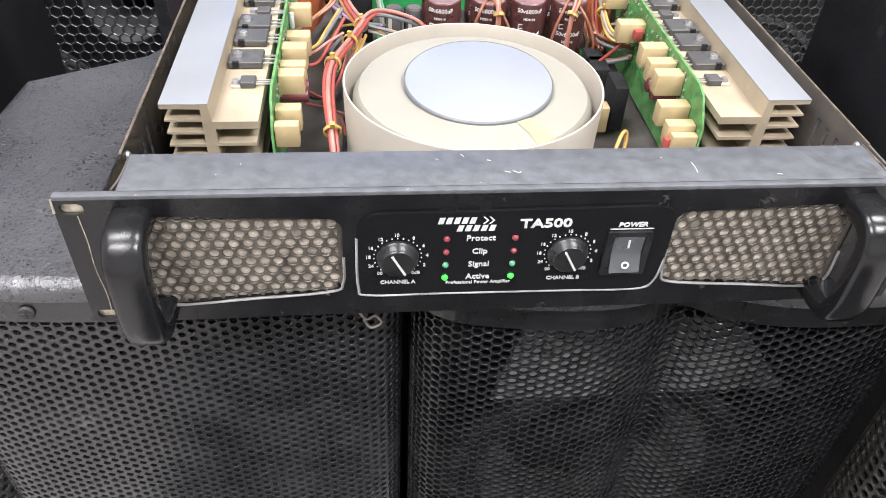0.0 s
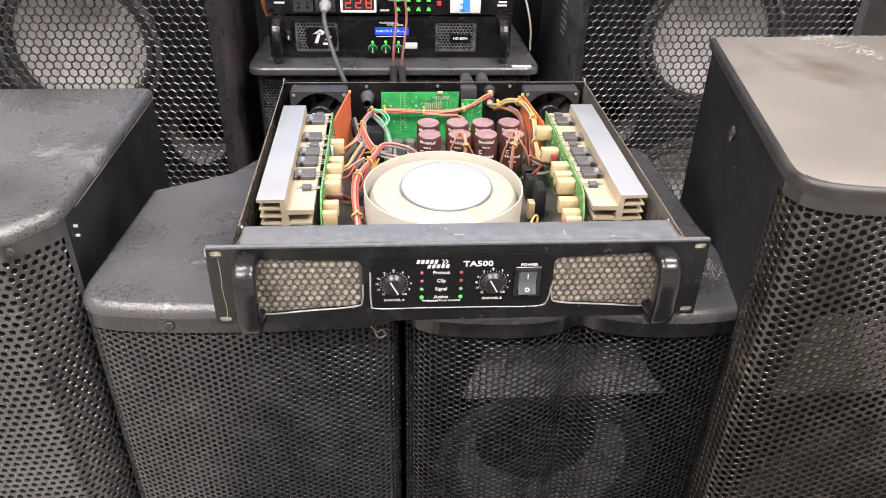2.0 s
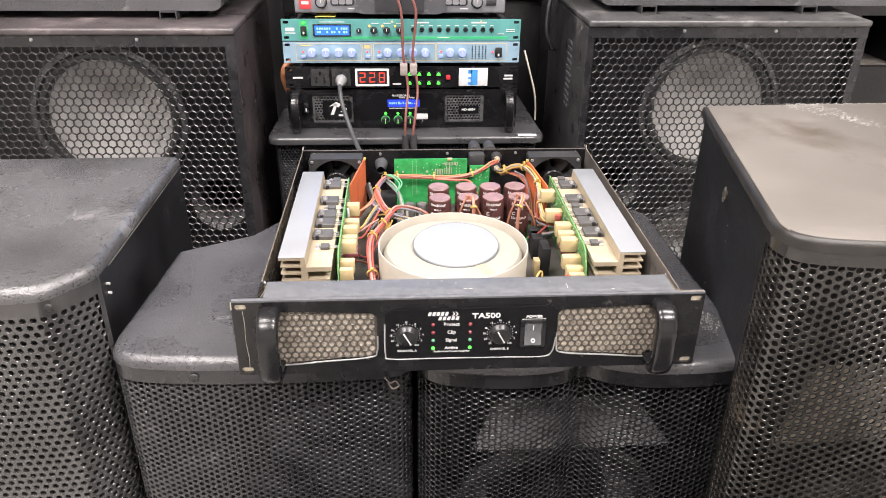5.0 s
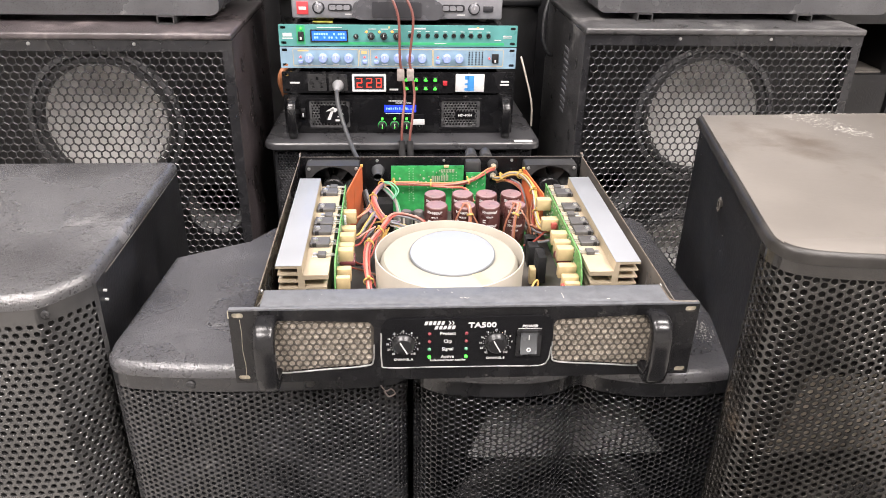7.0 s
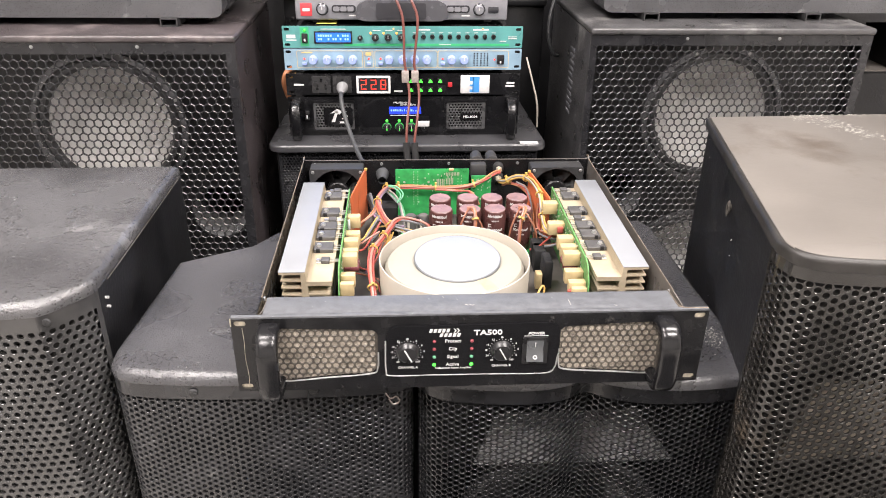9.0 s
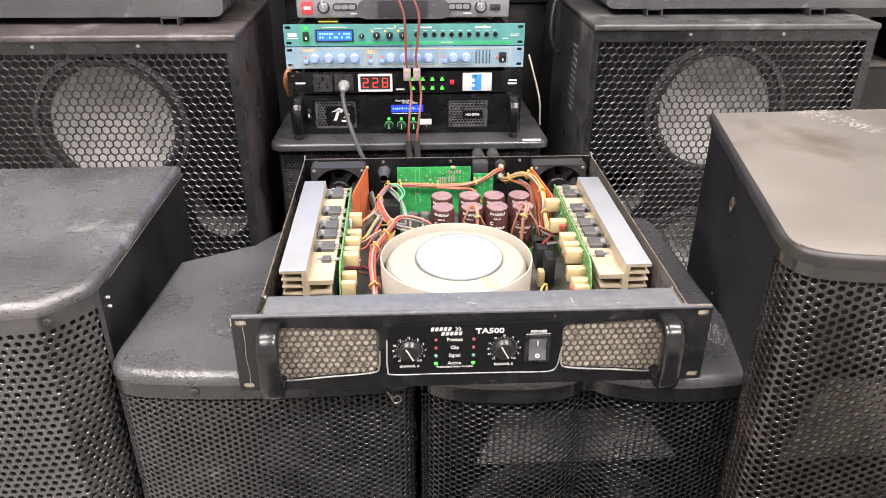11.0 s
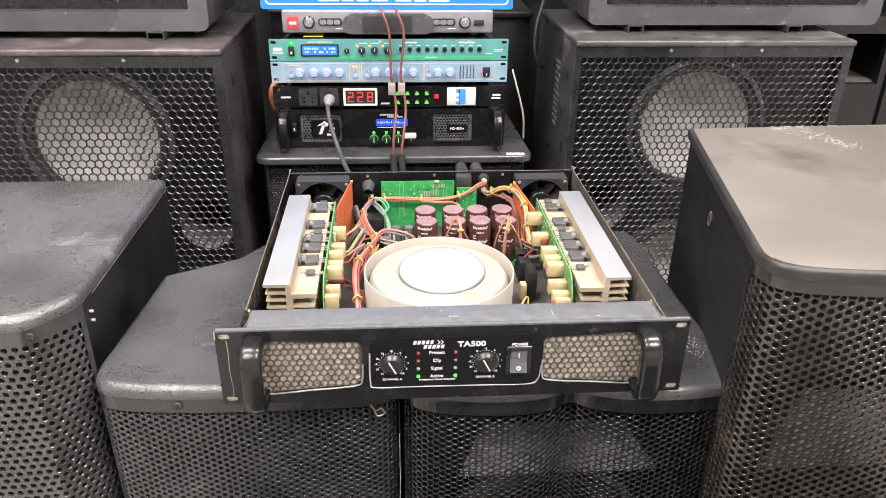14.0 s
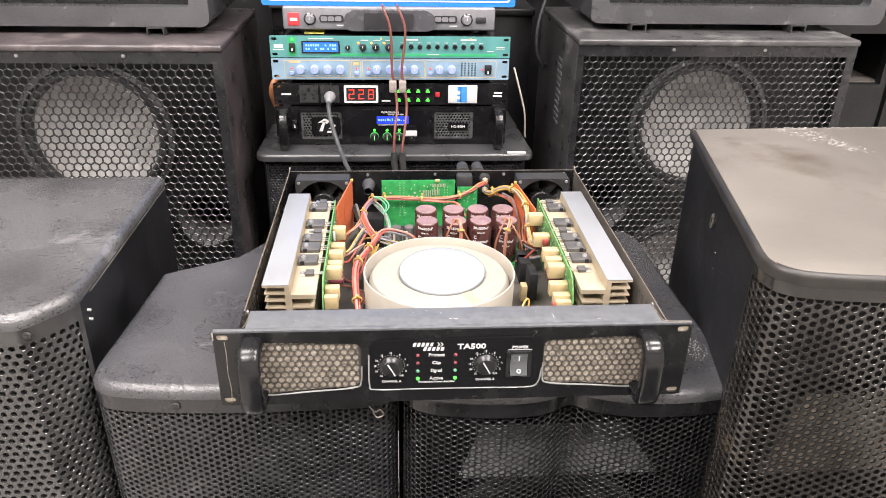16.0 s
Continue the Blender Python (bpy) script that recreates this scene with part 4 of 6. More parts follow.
for s in (-1, 1):
    x = s * 0.2165
    bm = B()
    # a side sheet with vent slots near the front
    poly = [(0.0, 0.0), (0.436, 0.0), (0.436, 0.0935), (0.430, 0.0885), (0.06, 0.0885), (0.0, 0.0885)]
    holes = [[(0.050 + 0.012 * i, 0.022), (0.054 + 0.012 * i, 0.022), (0.054 + 0.012 * i, 0.075), (0.050 + 0.012 * i, 0.075)] for i in range(4)]
    slab(bm, poly, holes, -0.0007, 0.0007)
    part("side_panel", bm, M_CHASSIS if s > 0 else M_AMP, amp, "thin folded steel side sheet", Matrix.Translation((x, 0, 0)) @ pose(0, 0, 0, 0, 0, 90))
    for y in (0.045,):
        part("rivet", cyl(B(), (x - s * 0.0005, y, 0.082), (x - s * 0.0022, y, 0.082), 0.003, 0.002, 12), M_SILVER, amp)
for x in (-0.2165, 0.2165):
    part("worn_edge", tube(B(), [(x, 0.036, 0.0887), (x, 0.20, 0.0887), (x, 0.428, 0.0887), (x, 0.4355, 0.0936)], 0.0008, 6), M_EDGE, amp, "bare worn sheet edge")
part("worn_edge", tube(B(), [(-0.215, 0.4342, 0.0886), (0.0, 0.4342, 0.0887), (0.215, 0.4342, 0.0886)], 0.0007, 6), M_CHASSIS, amp, "bare worn sheet edge")
part("rear_panel", slab(B(), rect(-0.216, 0.216, 0.0, 0.0885), [], 0.4335, 0.4350), M_AMP, amp, "black rear panel")
for x in (-0.2, -0.10, 0.107, 0.2, 0.002):
    part("rear_screw", cyl(B(), (x, 0.4338, 0.083), (x, 0.4315, 0.083), 0.0024, 0.002, 12), M_SILVER, amp)


def fan(cx):
    f = part("fan", slab(B(), rect(cx - 0.040, cx + 0.040, 0.005, 0.085, 0.004), [[(cx + 0.038 * math.cos(2 * math.pi * k / 40), 0.045 + 0.038 * math.sin(2 * math.pi * k / 40)) for k in range(40)]], 0.407, 0.4332), M_RUBBER, amp, "black square cooling fan")
    part("hub", lathe(B(), [(0.0002, 0.0), (0.0155, 0.0), (0.017, 0.0015), (0.017, 0.022)], (cx, 0.410, 0.045), "y", 28), M_KNOB, f)
    for i in range(7):
        a0 = 2 * math.pi * i / 7
        bm = B()
        rows = []
        for k in range(5):
            r = 0.0165 + 0.020 * k / 4
            rows.append([bm.verts.new((cx + r * math.cos(a0 + q * (0.62 + 0.05 * k)), 0.412 + 0.016 * q, 0.045 + r * math.sin(a0 + q * (0.62 + 0.05 * k)))) for q in (0, 0.5, 1)])
        for a, b in zip(rows, rows[1:]):
            for j in range(2):
                bm.faces.new((a[j], a[j + 1], b[j + 1], b[j]))
        bmesh.ops.solidify(bm, geom=list(bm.faces), thickness=0.0012)
        part("blade", bm, M_RUBBER, f)
    for dx in (-0.035, 0.035):
        part("fan_screw", cyl(B(), (cx + dx, 0.4075, 0.080), (cx + dx, 0.4055, 0.080), 0.0028, 0.002, 12), M_SILVER, f)


fan(-0.166), fan(0.164)


# heat sinks with their boards, one each side
def heat_bank(s, film, transistors, smalls):
    # s = -1: the left bank; all x below are distances from the middle
    X = lambda v: s * v
    bm = B()
    y0, y1 = 0.092, 0.352
    prof = [(0.2075, 0.0865), (0.2075, 0.0837), (0.1835, 0.0832)]
    for z in (0.0755, 0.0665, 0.0575, 0.0485, 0.0395, 0.0305, 0.0215):
        prof += [(0.1835, z + 0.0011), (0.2060, z + 0.0007), (0.2060, z - 0.0007), (0.1835, z - 0.0011)]
    prof += [(0.1835, 0.006), (0.176, 0.006)]
    for z in (0.025, 0.042, 0.058):
        prof += [(0.176, z - 0.0012), (0.152, z - 0.0012), (0.152, z + 0.0012), (0.176, z + 0.0012)]
    prof += [(0.176, 0.0690), (0.1495, 0.0692), (0.1495, 0.0745), (0.1775, 0.0745), (0.1785, 0.0865)]
    vs = [bm.verts.new((X(x), y0, z)) for x, z in prof]
    f = bm.faces.new(vs)
    r = bmesh.ops.extrude_face_region(bm, geom=[f])
    bmesh.ops.translate(bm, vec=(0, y1 - y0, 0), verts=[v for v in r["geom"] if isinstance(v, bmesh.types.BMVert)])
    hs = part("heat_sink", bm, M_ALU_IN, amp, "cream aluminium heat sink with side fins")
    part("top_face", box(B(), min(X(0.2078), X(0.1783)), max(X(0.2078), X(0.1783)), y0 - 0.0003, y1, 0.0864, 0.0872, 0.0003), M_ALU, hs, "pale silver top face")
    for y in transistors:
        b = box(B(), min(X(0.1760), X(0.1530)), max(X(0.1760), X(0.1530)), y - 0.0102, y + 0.0102, 0.0747, 0.0797, 0.0006, 1)
        t = part("transistor", b, M_BOX, hs, "dark grey power transistor")
        part("screw", cyl(cyl(B(), (X(0.1700), y, 0.0795), (X(0.1700), y, 0.0818), 0.0034, 0.0028, 14), (X(0.1700), y, 0.0816), (X(0.1700), y, 0.0826), 0.0018, seg=10), M_SILVER, t, "steel mounting screw")
        for dy in (-0.0054, 0, 0.0054):
            part("leg", box(B(), min(X(0.1537), X(0.1440)), max(X(0.1537), X(0.1440)), y + dy - 0.0006, y + dy + 0.0006, 0.0763, 0.0773), M_SOLDER, t)
        part("notch", box(B(), min(X(0.1730), X(0.1685)), max(X(0.1730), X(0.1685)), y - 0.0106, y - 0.0082, 0.0755, 0.0799), M_DARK, t)
    for y in smalls:
        b = box(B(), min(X(0.1650), X(0.1550)), max(X(0.1650), X(0.1550)), y - 0.0052, y + 0.0052, 0.0747, 0.0791, 0.0005, 1)
        t = part("transistor", b, M_BOX, hs, "small dark grey transistor")
        part("tab", box(B(), min(X(0.1710), X(0.1648)), max(X(0.1710), X(0.1648)), y - 0.0052, y + 0.0052, 0.0747, 0.0760), M_SOLDER, t)
        part("screw", cyl(B(), (X(0.1682), y, 0.0758), (X(0.1682), y, 0.0784), 0.0030, 0.0024, 14), M_SILVER, t)
        for dy in (-0.0025, 0, 0.0025):
            part("leg", box(B(), min(X(0.1552), X(0.1440)), max(X(0.1552), X(0.1440)), y + dy - 0.0005, y + dy + 0.0005, 0.0763, 0.0771), M_SOLDER, t)
    # upright board beside the sink
    bm = slab(B(), [(0.098, 0.010), (0.338, 0.010), (0.338, 0.083), (0.120, 0.0835), (0.110, 0.080), (0.098, 0.062)], [], -0.0008, 0.0008)
    board = part("driver_board", bm, M_PCB_SIDE, amp, "upright green circuit board", Matrix.Translation((X(0.1428), 0, 0)) @ pose(0, 0, 0, 0, 0, 90))
    rg = random.Random(7 + s)
    place = lambda bmx, name, mat, label="": part(name, bmx, mat, board, label, (Matrix.Translation((X(0.1428), 0, 0)) @ pose(0, 0, 0, 0, 0, 90)).inverted())
    sold = B()
    for _ in range(120):
        y, z = rg.uniform(0.125, 0.33), rg.uniform(0.035, 0.080)
        box(sold, min(X(0.1420), X(0.1410)), max(X(0.1420), X(0.1410)), y - 0.0009, y + 0.0009, z - 0.0009, z + 0.0009)
    tagged(place(sold, "solder_joints", M_SOLDER), kind="stuff")
    trk = B()
    for _ in range(46):
        y, z, ln = rg.uniform(0.12, 0.31), rg.uniform(0.03, 0.078), rg.uniform(0.006, 0.024)
        if rg.random() < 0.5:
            box(trk, min(X(0.1420), X(0.14165)), max(X(0.1420), X(0.14165)), y, y + ln, z, z + 0.0007)
        else:
            box(trk, min(X(0.1420), X(0.14165)), max(X(0.1420), X(0.14165)), y, y + 0.0008, z - ln * 0.6, z)
    tagged(place(trk, "copper_tracks", M_PCB), kind="stuff")
    for y, z, w, dx in film:
        c = box(B(), min(X(0.1418), X(0.1418 - dx)), max(X(0.1418), X(0.1418 - dx)), y - w / 2, y + w / 2, z - 0.0165, z, 0.0012, 2)
        place(c, "film_capacitor", M_FILM, "cream box film capacitor")
    for i in range(7):
        y, z = rg.uniform(0.115, 0.25), rg.uniform(0.045, 0.072)
        mat = (M_BLUE, M_BROWNCAP, M_WHITE, M_BROWNCAP)[i % 4]
        place(cyl(B(), (X(0.1395), y, z - 0.005), (X(0.1395), y, z + 0.005), 0.0019, seg=12, bevel=0.0005), "resistor", mat)
    for y in (0.148, 0.160):
        place(cyl(B(), (X(0.140), y, 0.061), (X(0.122), y, 0.061), 0.0050, seg=16, bevel=0.0008), "electrolytic_capacitor", M_BROWNCAP, "small maroon electrolytic capacitor")
    return hs


film_l = [(0.262, 0.077, 0.012, 0.017), (0.222, 0.072, 0.013, 0.018), (0.186, 0.080, 0.012, 0.018), (0.167, 0.076, 0.010, 0.018), (0.150, 0.078, 0.012, 0.018), (0.118, 0.070, 0.010, 0.017), (0.104, 0.066, 0.008, 0.016)]
film_r = [(0.292, 0.080, 0.012, 0.020), (0.240, 0.074, 0.012, 0.022), (0.186, 0.080, 0.012, 0.020), (0.166, 0.078, 0.011, 0.020), (0.148, 0.078, 0.012, 0.020), (0.126, 0.066, 0.011, 0.022), (0.110, 0.060, 0.010, 0.020), (0.101, 0.056, 0.007, 0.018)]
heat_bank(-1, film_l, (0.326, 0.272, 0.228, 0.203, 0.170), (0.345, 0.249, 0.138))
heat_bank(1, film_r, (0.318, 0.268, 0.222, 0.196, 0.166), (0.340, 0.246, 0.138))

# red-brown baffle boards by the fans
for pts in (((-0.141, 0.325), (-0.122, 0.392)), ((0.136, 0.312), (0.116, 0.378))):
    (xa, ya), (xb, yb) = pts
    d = Vector((xb - xa, yb - ya))
    bm = slab(B(), [(0, 0.012), (d.length, 0.012), (d.length, 0.089), (d.length * 0.9, 0.091), (0.002, 0.077), (0, 0.074)], [[(d.length * 0.42, 0.02), (d.length * 0.45, 0.02), (d.length * 0.45, 0.070), (d.length * 0.42, 0.055)]], -0.0008, 0.0008)
    part("air_baffle", bm, M_ORANGE, amp, "upright red-brown phenolic board", Matrix.Translation((xa, ya, 0)) @ Matrix.Rotation(math.atan2(d.y, d.x), 4, "Z"))
    part("tie_end", box(B(), xb - 0.002, xb + 0.002, yb - 0.003, yb + 0.001, 0.089, 0.093, 0.0008), M_TIE, amp)


# rear boards, upright
def upright_board(label, x0, x1, y, z0, z1, seed, rows):
    b = part("rear_board", box(B(), x0, x1, y, y + 0.0016, z0, z1), M_PCB, amp, label)
    rg = random.Random(seed)
    bm = B()
    for cx, zlo, zhi, n in rows:
        for i in range(n):
            z = zlo + (zhi - zlo) * i / max(1, n - 1)
            box(bm, cx - 0.0006, cx + 0.0006, y - 0.0008, y, z - 0.0006, z + 0.0006)
    for _ in range(26):
        x, z = rg.uniform(x0 + 0.004, x1 - 0.004), rg.uniform(z0 + 0.02, z1 - 0.004)
        box(bm, x - 0.0007, x + 0.0007, y - 0.0008, y, z - 0.0009, z + 0.0009)
    tagged(part("solder_joints", bm, M_SOLDER, b), kind="stuff")
    return b


gb = upright_board("bright green circuit board standing at the rear", -0.079, 0.030, 0.402, 0.012, 0.086, 3, [(-0.052, 0.03, 0.082, 14), (-0.046, 0.03, 0.082, 14), (0.014, 0.035, 0.075, 10), (0.019, 0.035, 0.075, 10), (0.006, 0.05, 0.08, 8)])
bm = B()
for i in range(9):
    box(bm, -0.004 + 0.0023 * i, -0.0028 + 0.0023 * i, 0.4012, 0.402, 0.076, 0.0805)
for i in range(5):
    box(bm, -0.018 + 0.0026 * i, -0.0166 + 0.0026 * i, 0.4012, 0.402, 0.060 - (i % 2) * 0.004, 0.070)
    box(bm, -0.004 + 0.0024 * i, -0.0028 + 0.0024 * i, 0.4012, 0.402, 0.062, 0.071 + (i % 2) * 0.004)
part("solder_pads", bm, M_SOLDER, gb)
for x in (-0.066, -0.030):
    bm = B()
    for a in range(3):
        q = 2 * math.pi * a / 3 + math.pi / 2
        cyl(bm, (x + 0.004 * math.cos(q), 0.4014, 0.062 + 0.004 * math.sin(q)), (x + 0.004 * math.cos(q), 0.402, 0.062 + 0.004 * math.sin(q)), 0.0018, seg=8)
    part("solder_pads", bm, M_SOLDER, gb)
part("relay", box(B(), 0.0, 0.007, 0.398, 0.402, 0.084, 0.088, 0.001), M_FILM, gb)
upright_board("small green circuit board by the terminals", 0.033, 0.063, 0.394, 0.010, 0.078, 5, [(0.036, 0.04, 0.07, 4), (0.060, 0.04, 0.07, 4)])
part("terminal_block", box(B(), 0.034, 0.058, 0.418, 0.434, 0.064, 0.0865, 0.003), M_RUBBER, amp)
for x, z in ((0.0775, 0.077), (0.0775, 0.062)):
    t = part("binding_post", cyl(B(), (x, 0.434, z), (x, 0.424, z), 0.0085, 0.0075, 20, 0.001), M_RUBBER, amp, "black binding post with brass nut")
    part("nut", cyl(cyl(B(), (x, 0.4242, z), (x, 0.420, z), 0.0046, seg=6), (x, 0.4205, z), (x, 0.412, z), 0.0022, seg=10), M_BARE, t)
for x in (0.045, 0.068):
    part("terminal_cap", cyl(B(), (x, 0.4352, 0.084), (x, 0.462, 0.086), 0.010, 0.0085, 20, 0.002), M_RUBBER, amp, "black round rear terminal")
gr = part("cord_grommet", lathe(B(), [(0.0075, 0.0), (0.010, -0.002), (0.009, -0.010), (0.0062, -0.024), (0.0058, -0.030)], (-0.099, 0.4335, 0.068), "y", 20), M_CORD, amp, "grey rubber cord grommet")

# supply capacitors on their own board
part("capacitor_board", box(B(), -0.072, 0.117, 0.268, 0.356, 0.009, 0.0106), M_PCB, amp, "green board under the capacitors")
for x in (-0.0165, 0.0225, 0.0570, 0.0925):
    for y in (0.2945, 0.333):
        zt = 0.070
        c = part("supply_capacitor", lathe(B(), [(0.0152, 0.0), (0.0155, 0.001), (0.0155, zt - 0.013), (0.0150, zt - 0.0112), (0.0142, zt - 0.0106)], (x, y, 0.0106), "z", 36), M_CAP, amp, "brown sleeved supply capacitor")
        bm = lathe(B(), [(0.0143, 0.0), (0.0138, 0.0006), (0.0128, 0.0004), (0.0004, 0.0002)], (x, y, zt), "z", 36)
        part("capacitor_top", bm, M_CAPTOP, c, "pinkish grey capacitor top")
        tilt = -14 if x < 0.05 else -4
        for i, (txt, sz) in enumerate((("50v6800uF", 0.0050), ("HD0114", 0.0028), ("", 0), ("50v6800uF", 0.0050), ("HD0114", 0.0028))):
            if txt:
                lettering("sleeve_text", txt, sz, c, Matrix.Translation((x, y, zt - 0.006 - 0.0068 * i)) @ pose(0, 0, 0, 0, 0, tilt) @ Matrix.Translation((0, -0.0156, 0)) @ FRONT, bend=0.0156, bold=0.0001)
        part("sleeve_mark", slab(B(), rect(-0.009, -0.004, -0.0022, 0.0022, 0.0008), [rect(-0.0083, -0.0047, -0.0015, 0.0015, 0.0005)], -0.0006, 0.0), M_WHITE, c, m=Matrix.Translation((x, y, zt - 0.0195)) @ pose(0, 0, 0, 0, 0, tilt) @ Matrix.Translation((0, -0.0140, 0)))
for x in (-0.058, -0.041):
    part("component_holder", box(B(), x - 0.0075, x + 0.0075, 0.306, 0.318, 0.0106, 0.052, 0.001), M_DARK, amp)
    c = part("small_capacitor", cyl(B(), (x, 0.297, 0.0106), (x, 0.297, 0.060), 0.0070, seg=20, bevel=0.001), M_BOX, amp, "small dark grey capacitor")
    part("capacitor_top", cyl(B(), (x, 0.297, 0.0599), (x, 0.297, 0.0606), 0.0058, seg=20), M_CHASSIS, c, "dull capacitor top")
    part("sleeve_stripe", box(B(), x - 0.0050, x - 0.0020, 0.2898, 0.2915, 0.014, 0.056), M_SHIELD, c, "pale printed stripe")
part("fuse_block", box(B(), -0.104, -0.076, 0.345, 0.372, 0.004, 0.050, 0.002), M_DARK, amp, "black plastic block")
for y in (0.236, 0.252):
    part("relay", box(B(), 0.104, 0.119, y - 0.005, y + 0.02, 0.004, 0.036, 0.0015), M_DARK, amp)
part("relay", box(B(), 0.107, 0.118, 0.178, 0.206, 0.010, 0.048, 0.0015), M_DARK, amp, "black relay")
part("cream_resistor", box(B(), 0.097, 0.105, 0.176, 0.188, 0.010, 0.032, 0.001), M_FILM, amp)

# toroidal transformer
TX, TY = -0.0095, 0.137
tor = part("toroidal_transformer", lathe(B(), [(0.0005, 0.0735), (0.020, 0.0735), (0.050, 0.0750), (0.070, 0.0748), (0.0780, 0.0725), (0.0820, 0.067), (0.0832, 0.055), (0.0832, 0.030), (0.080, 0.010), (0.070, 0.0045)], (TX, TY, 0), "z", 72), M_TOROID, amp, "white taped toroidal transformer")
part("shield_band", lathe(B(), [(0.0858, 0.004), (0.0868, 0.0042), (0.0885, 0.078), (0.0882, 0.0788), (0.0870, 0.0788), (0.0868, 0.078), (0.0855, 0.006)], (TX, TY, 0), "z", 96), M_SHIELD, tor, "cream sheet band round the transformer")
disc = part("clamp_disc", lathe(B(), [(0.0005, 0.0030), (0.0488, 0.0030), (0.0496, 0.0026)], (0, 0, 0), "z", 72), M_DISC, tor, "pale round clamping plate", pose(-0.0065, 0.134, 0.0780, 4.0, -0.5, 0))
part("disc_edge", lathe(B(), [(0.0497, 0.0028), (0.0506, 0.0018), (0.0506, -0.0022), (0.0490, -0.0032), (0.03, -0.0032)], (0, 0, 0), "z", 72), M_DISC_EDGE, disc, "dark grey rubber edge")
part("bolt", cyl(B(), (TX, TY, 0.0048), (TX, TY, 0.0712), 0.006, seg=16), M_SILVER, tor)

bm = B()
rows = []
for r, z in ((0.050, 0.0753), (0.060, 0.0752), (0.070, 0.0751), (0.0780, 0.0729), (0.0822, 0.0674)):
    rows.append([bm.verts.new((TX + r * math.cos(radians(a)), TY + r * math.sin(radians(a)), z + 0.0002)) for a in (-66, -62, -58, -55)])
for u, v in zip(rows, rows[1:]):
    for i in range(3):
        bm.faces.new((u[i], u[i + 1], v[i + 1], v[i]))
part("tape_strip", bm, material("yellowed_tape", (0.40, 0.34, 0.21), 0.4, grain=0.15), tor, "yellowed strip of tape")


# wiring
def loom(pts, colours, r=0.0016, spread=0.0032, seed=1, ties=()):
    rg = random.Random(seed)
    n = len(colours)
    r, spread = r * 0.8, spread * 0.86
    for i, c in enumerate(colours):
        a = 2 * math.pi * i / n
        ox, oz = (spread * math.cos(a), spread * math.sin(a)) if n > 1 else (0, 0)
        q = [(x + ox * 0.8 + rg.uniform(-1, 1) * 0.0009, y + ox * 0.5 + rg.uniform(-1, 1) * 0.0009, z + oz + rg.uniform(-1, 1) * 0.0009) for x, y, z in pts]
        part("wire", tube(B(), q, r, 8, 6), WIRE[c], amp, c + " insulated wire")
    path = spline(pts, 8)
    for k in ties:
        i = min(int(k * (len(path) - 1)), len(path) - 2)
        p, d = path[i], (path[i + 1] - path[i]).normalized()
        m = Matrix.Translation(p) @ d.to_track_quat("Z", "Y").to_matrix().to_4x4()
        rad = (spread if n > 1 else 0) + r + 0.0008
        bm = lathe(B(), [(rad, -0.0012), (rad + 0.0009, -0.0012), (rad + 0.0009, 0.0012), (rad, 0.0012), (rad, -0.0012)], (0, 0, 0), "z", 14)
        box(bm, -0.0016, 0.0016, rad - 0.0005, rad + 0.0034, -0.0013, 0.0013)
        part("cable_tie", bm, M_TIE, amp, "yellow cable tie", m)


loom([(-0.102, 0.078, 0.030), (-0.104, 0.100, 0.052), (-0.108, 0.140, 0.066), (-0.106, 0.180, 0.068), (-0.094, 0.215, 0.068), (-0.084, 0.245, 0.070)], ["red", "pink", "red", "pink"], 0.0021, 0.0034, 2, (0.25, 0.6, 0.82))
loom([(-0.084, 0.245, 0.070), (-0.074, 0.262, 0.070), (-0.055, 0.268, 0.066), (-0.035, 0.270, 0.055), (-0.03, 0.272, 0.03)], ["red", "pink", "grey"], 0.0020, 0.0026, 3)
loom([(-0.084, 0.245, 0.066), (-0.096, 0.285, 0.066), (-0.104, 0.320, 0.070), (-0.098, 0.355, 0.070), (-0.090, 0.375, 0.069)], ["purple", "pink", "red", "orange", "grey"], 0.0018, 0.0036, 4, (0.05, 0.5, 0.95))
loom([(-0.090, 0.375, 0.069), (-0.06, 0.388, 0.065), (-0.02, 0.389, 0.062), (0.02, 0.386, 0.064), (0.045, 0.386, 0.071), (0.066, 0.400, 0.078), (0.0775, 0.413, 0.077)], ["red", "orange", "pink", "red"], 0.0017, 0.0026, 5, (0.1, 0.34, 0.62))
loom([(-0.02, 0.387, 0.060), (0.012, 0.381, 0.060), (0.03, 0.365, 0.064), (0.04, 0.350, 0.05)], ["orange", "red"], 0.0017, 0.0018, 6)
loom([(-0.092, 0.372, 0.066), (-0.080, 0.360, 0.060), (-0.072, 0.345, 0.054), (-0.068, 0.325, 0.045), (-0.066, 0.31, 0.03)], ["green", "white", "grey", "green"], 0.0016, 0.0030, 7)
loom([(-0.112, 0.330, 0.05), (-0.095, 0.300, 0.050), (-0.082, 0.295, 0.046), (-0.066, 0.300, 0.042)], ["grey", "purple"], 0.0018, 0.0020, 8)
loom([(-0.084, 0.240, 0.062), (-0.094, 0.205, 0.050), (-0.086, 0.175, 0.030), (-0.092, 0.155, 0.018), (-0.086, 0.14, 0.012)], ["yellow", "brown", "yellow"], 0.0015, 0.0030, 9)
loom([(-0.080, 0.248, 0.064), (-0.060, 0.246, 0.060), (-0.045, 0.252, 0.050), (-0.04, 0.262, 0.03)], ["yellow", "grey", "white"], 0.0017, 0.0030, 10)
loom([(-0.139, 0.215, 0.052), (-0.122, 0.222, 0.046), (-0.110, 0.245, 0.052), (-0.100, 0.272, 0.062)], ["red"], 0.0017, 0, 11)
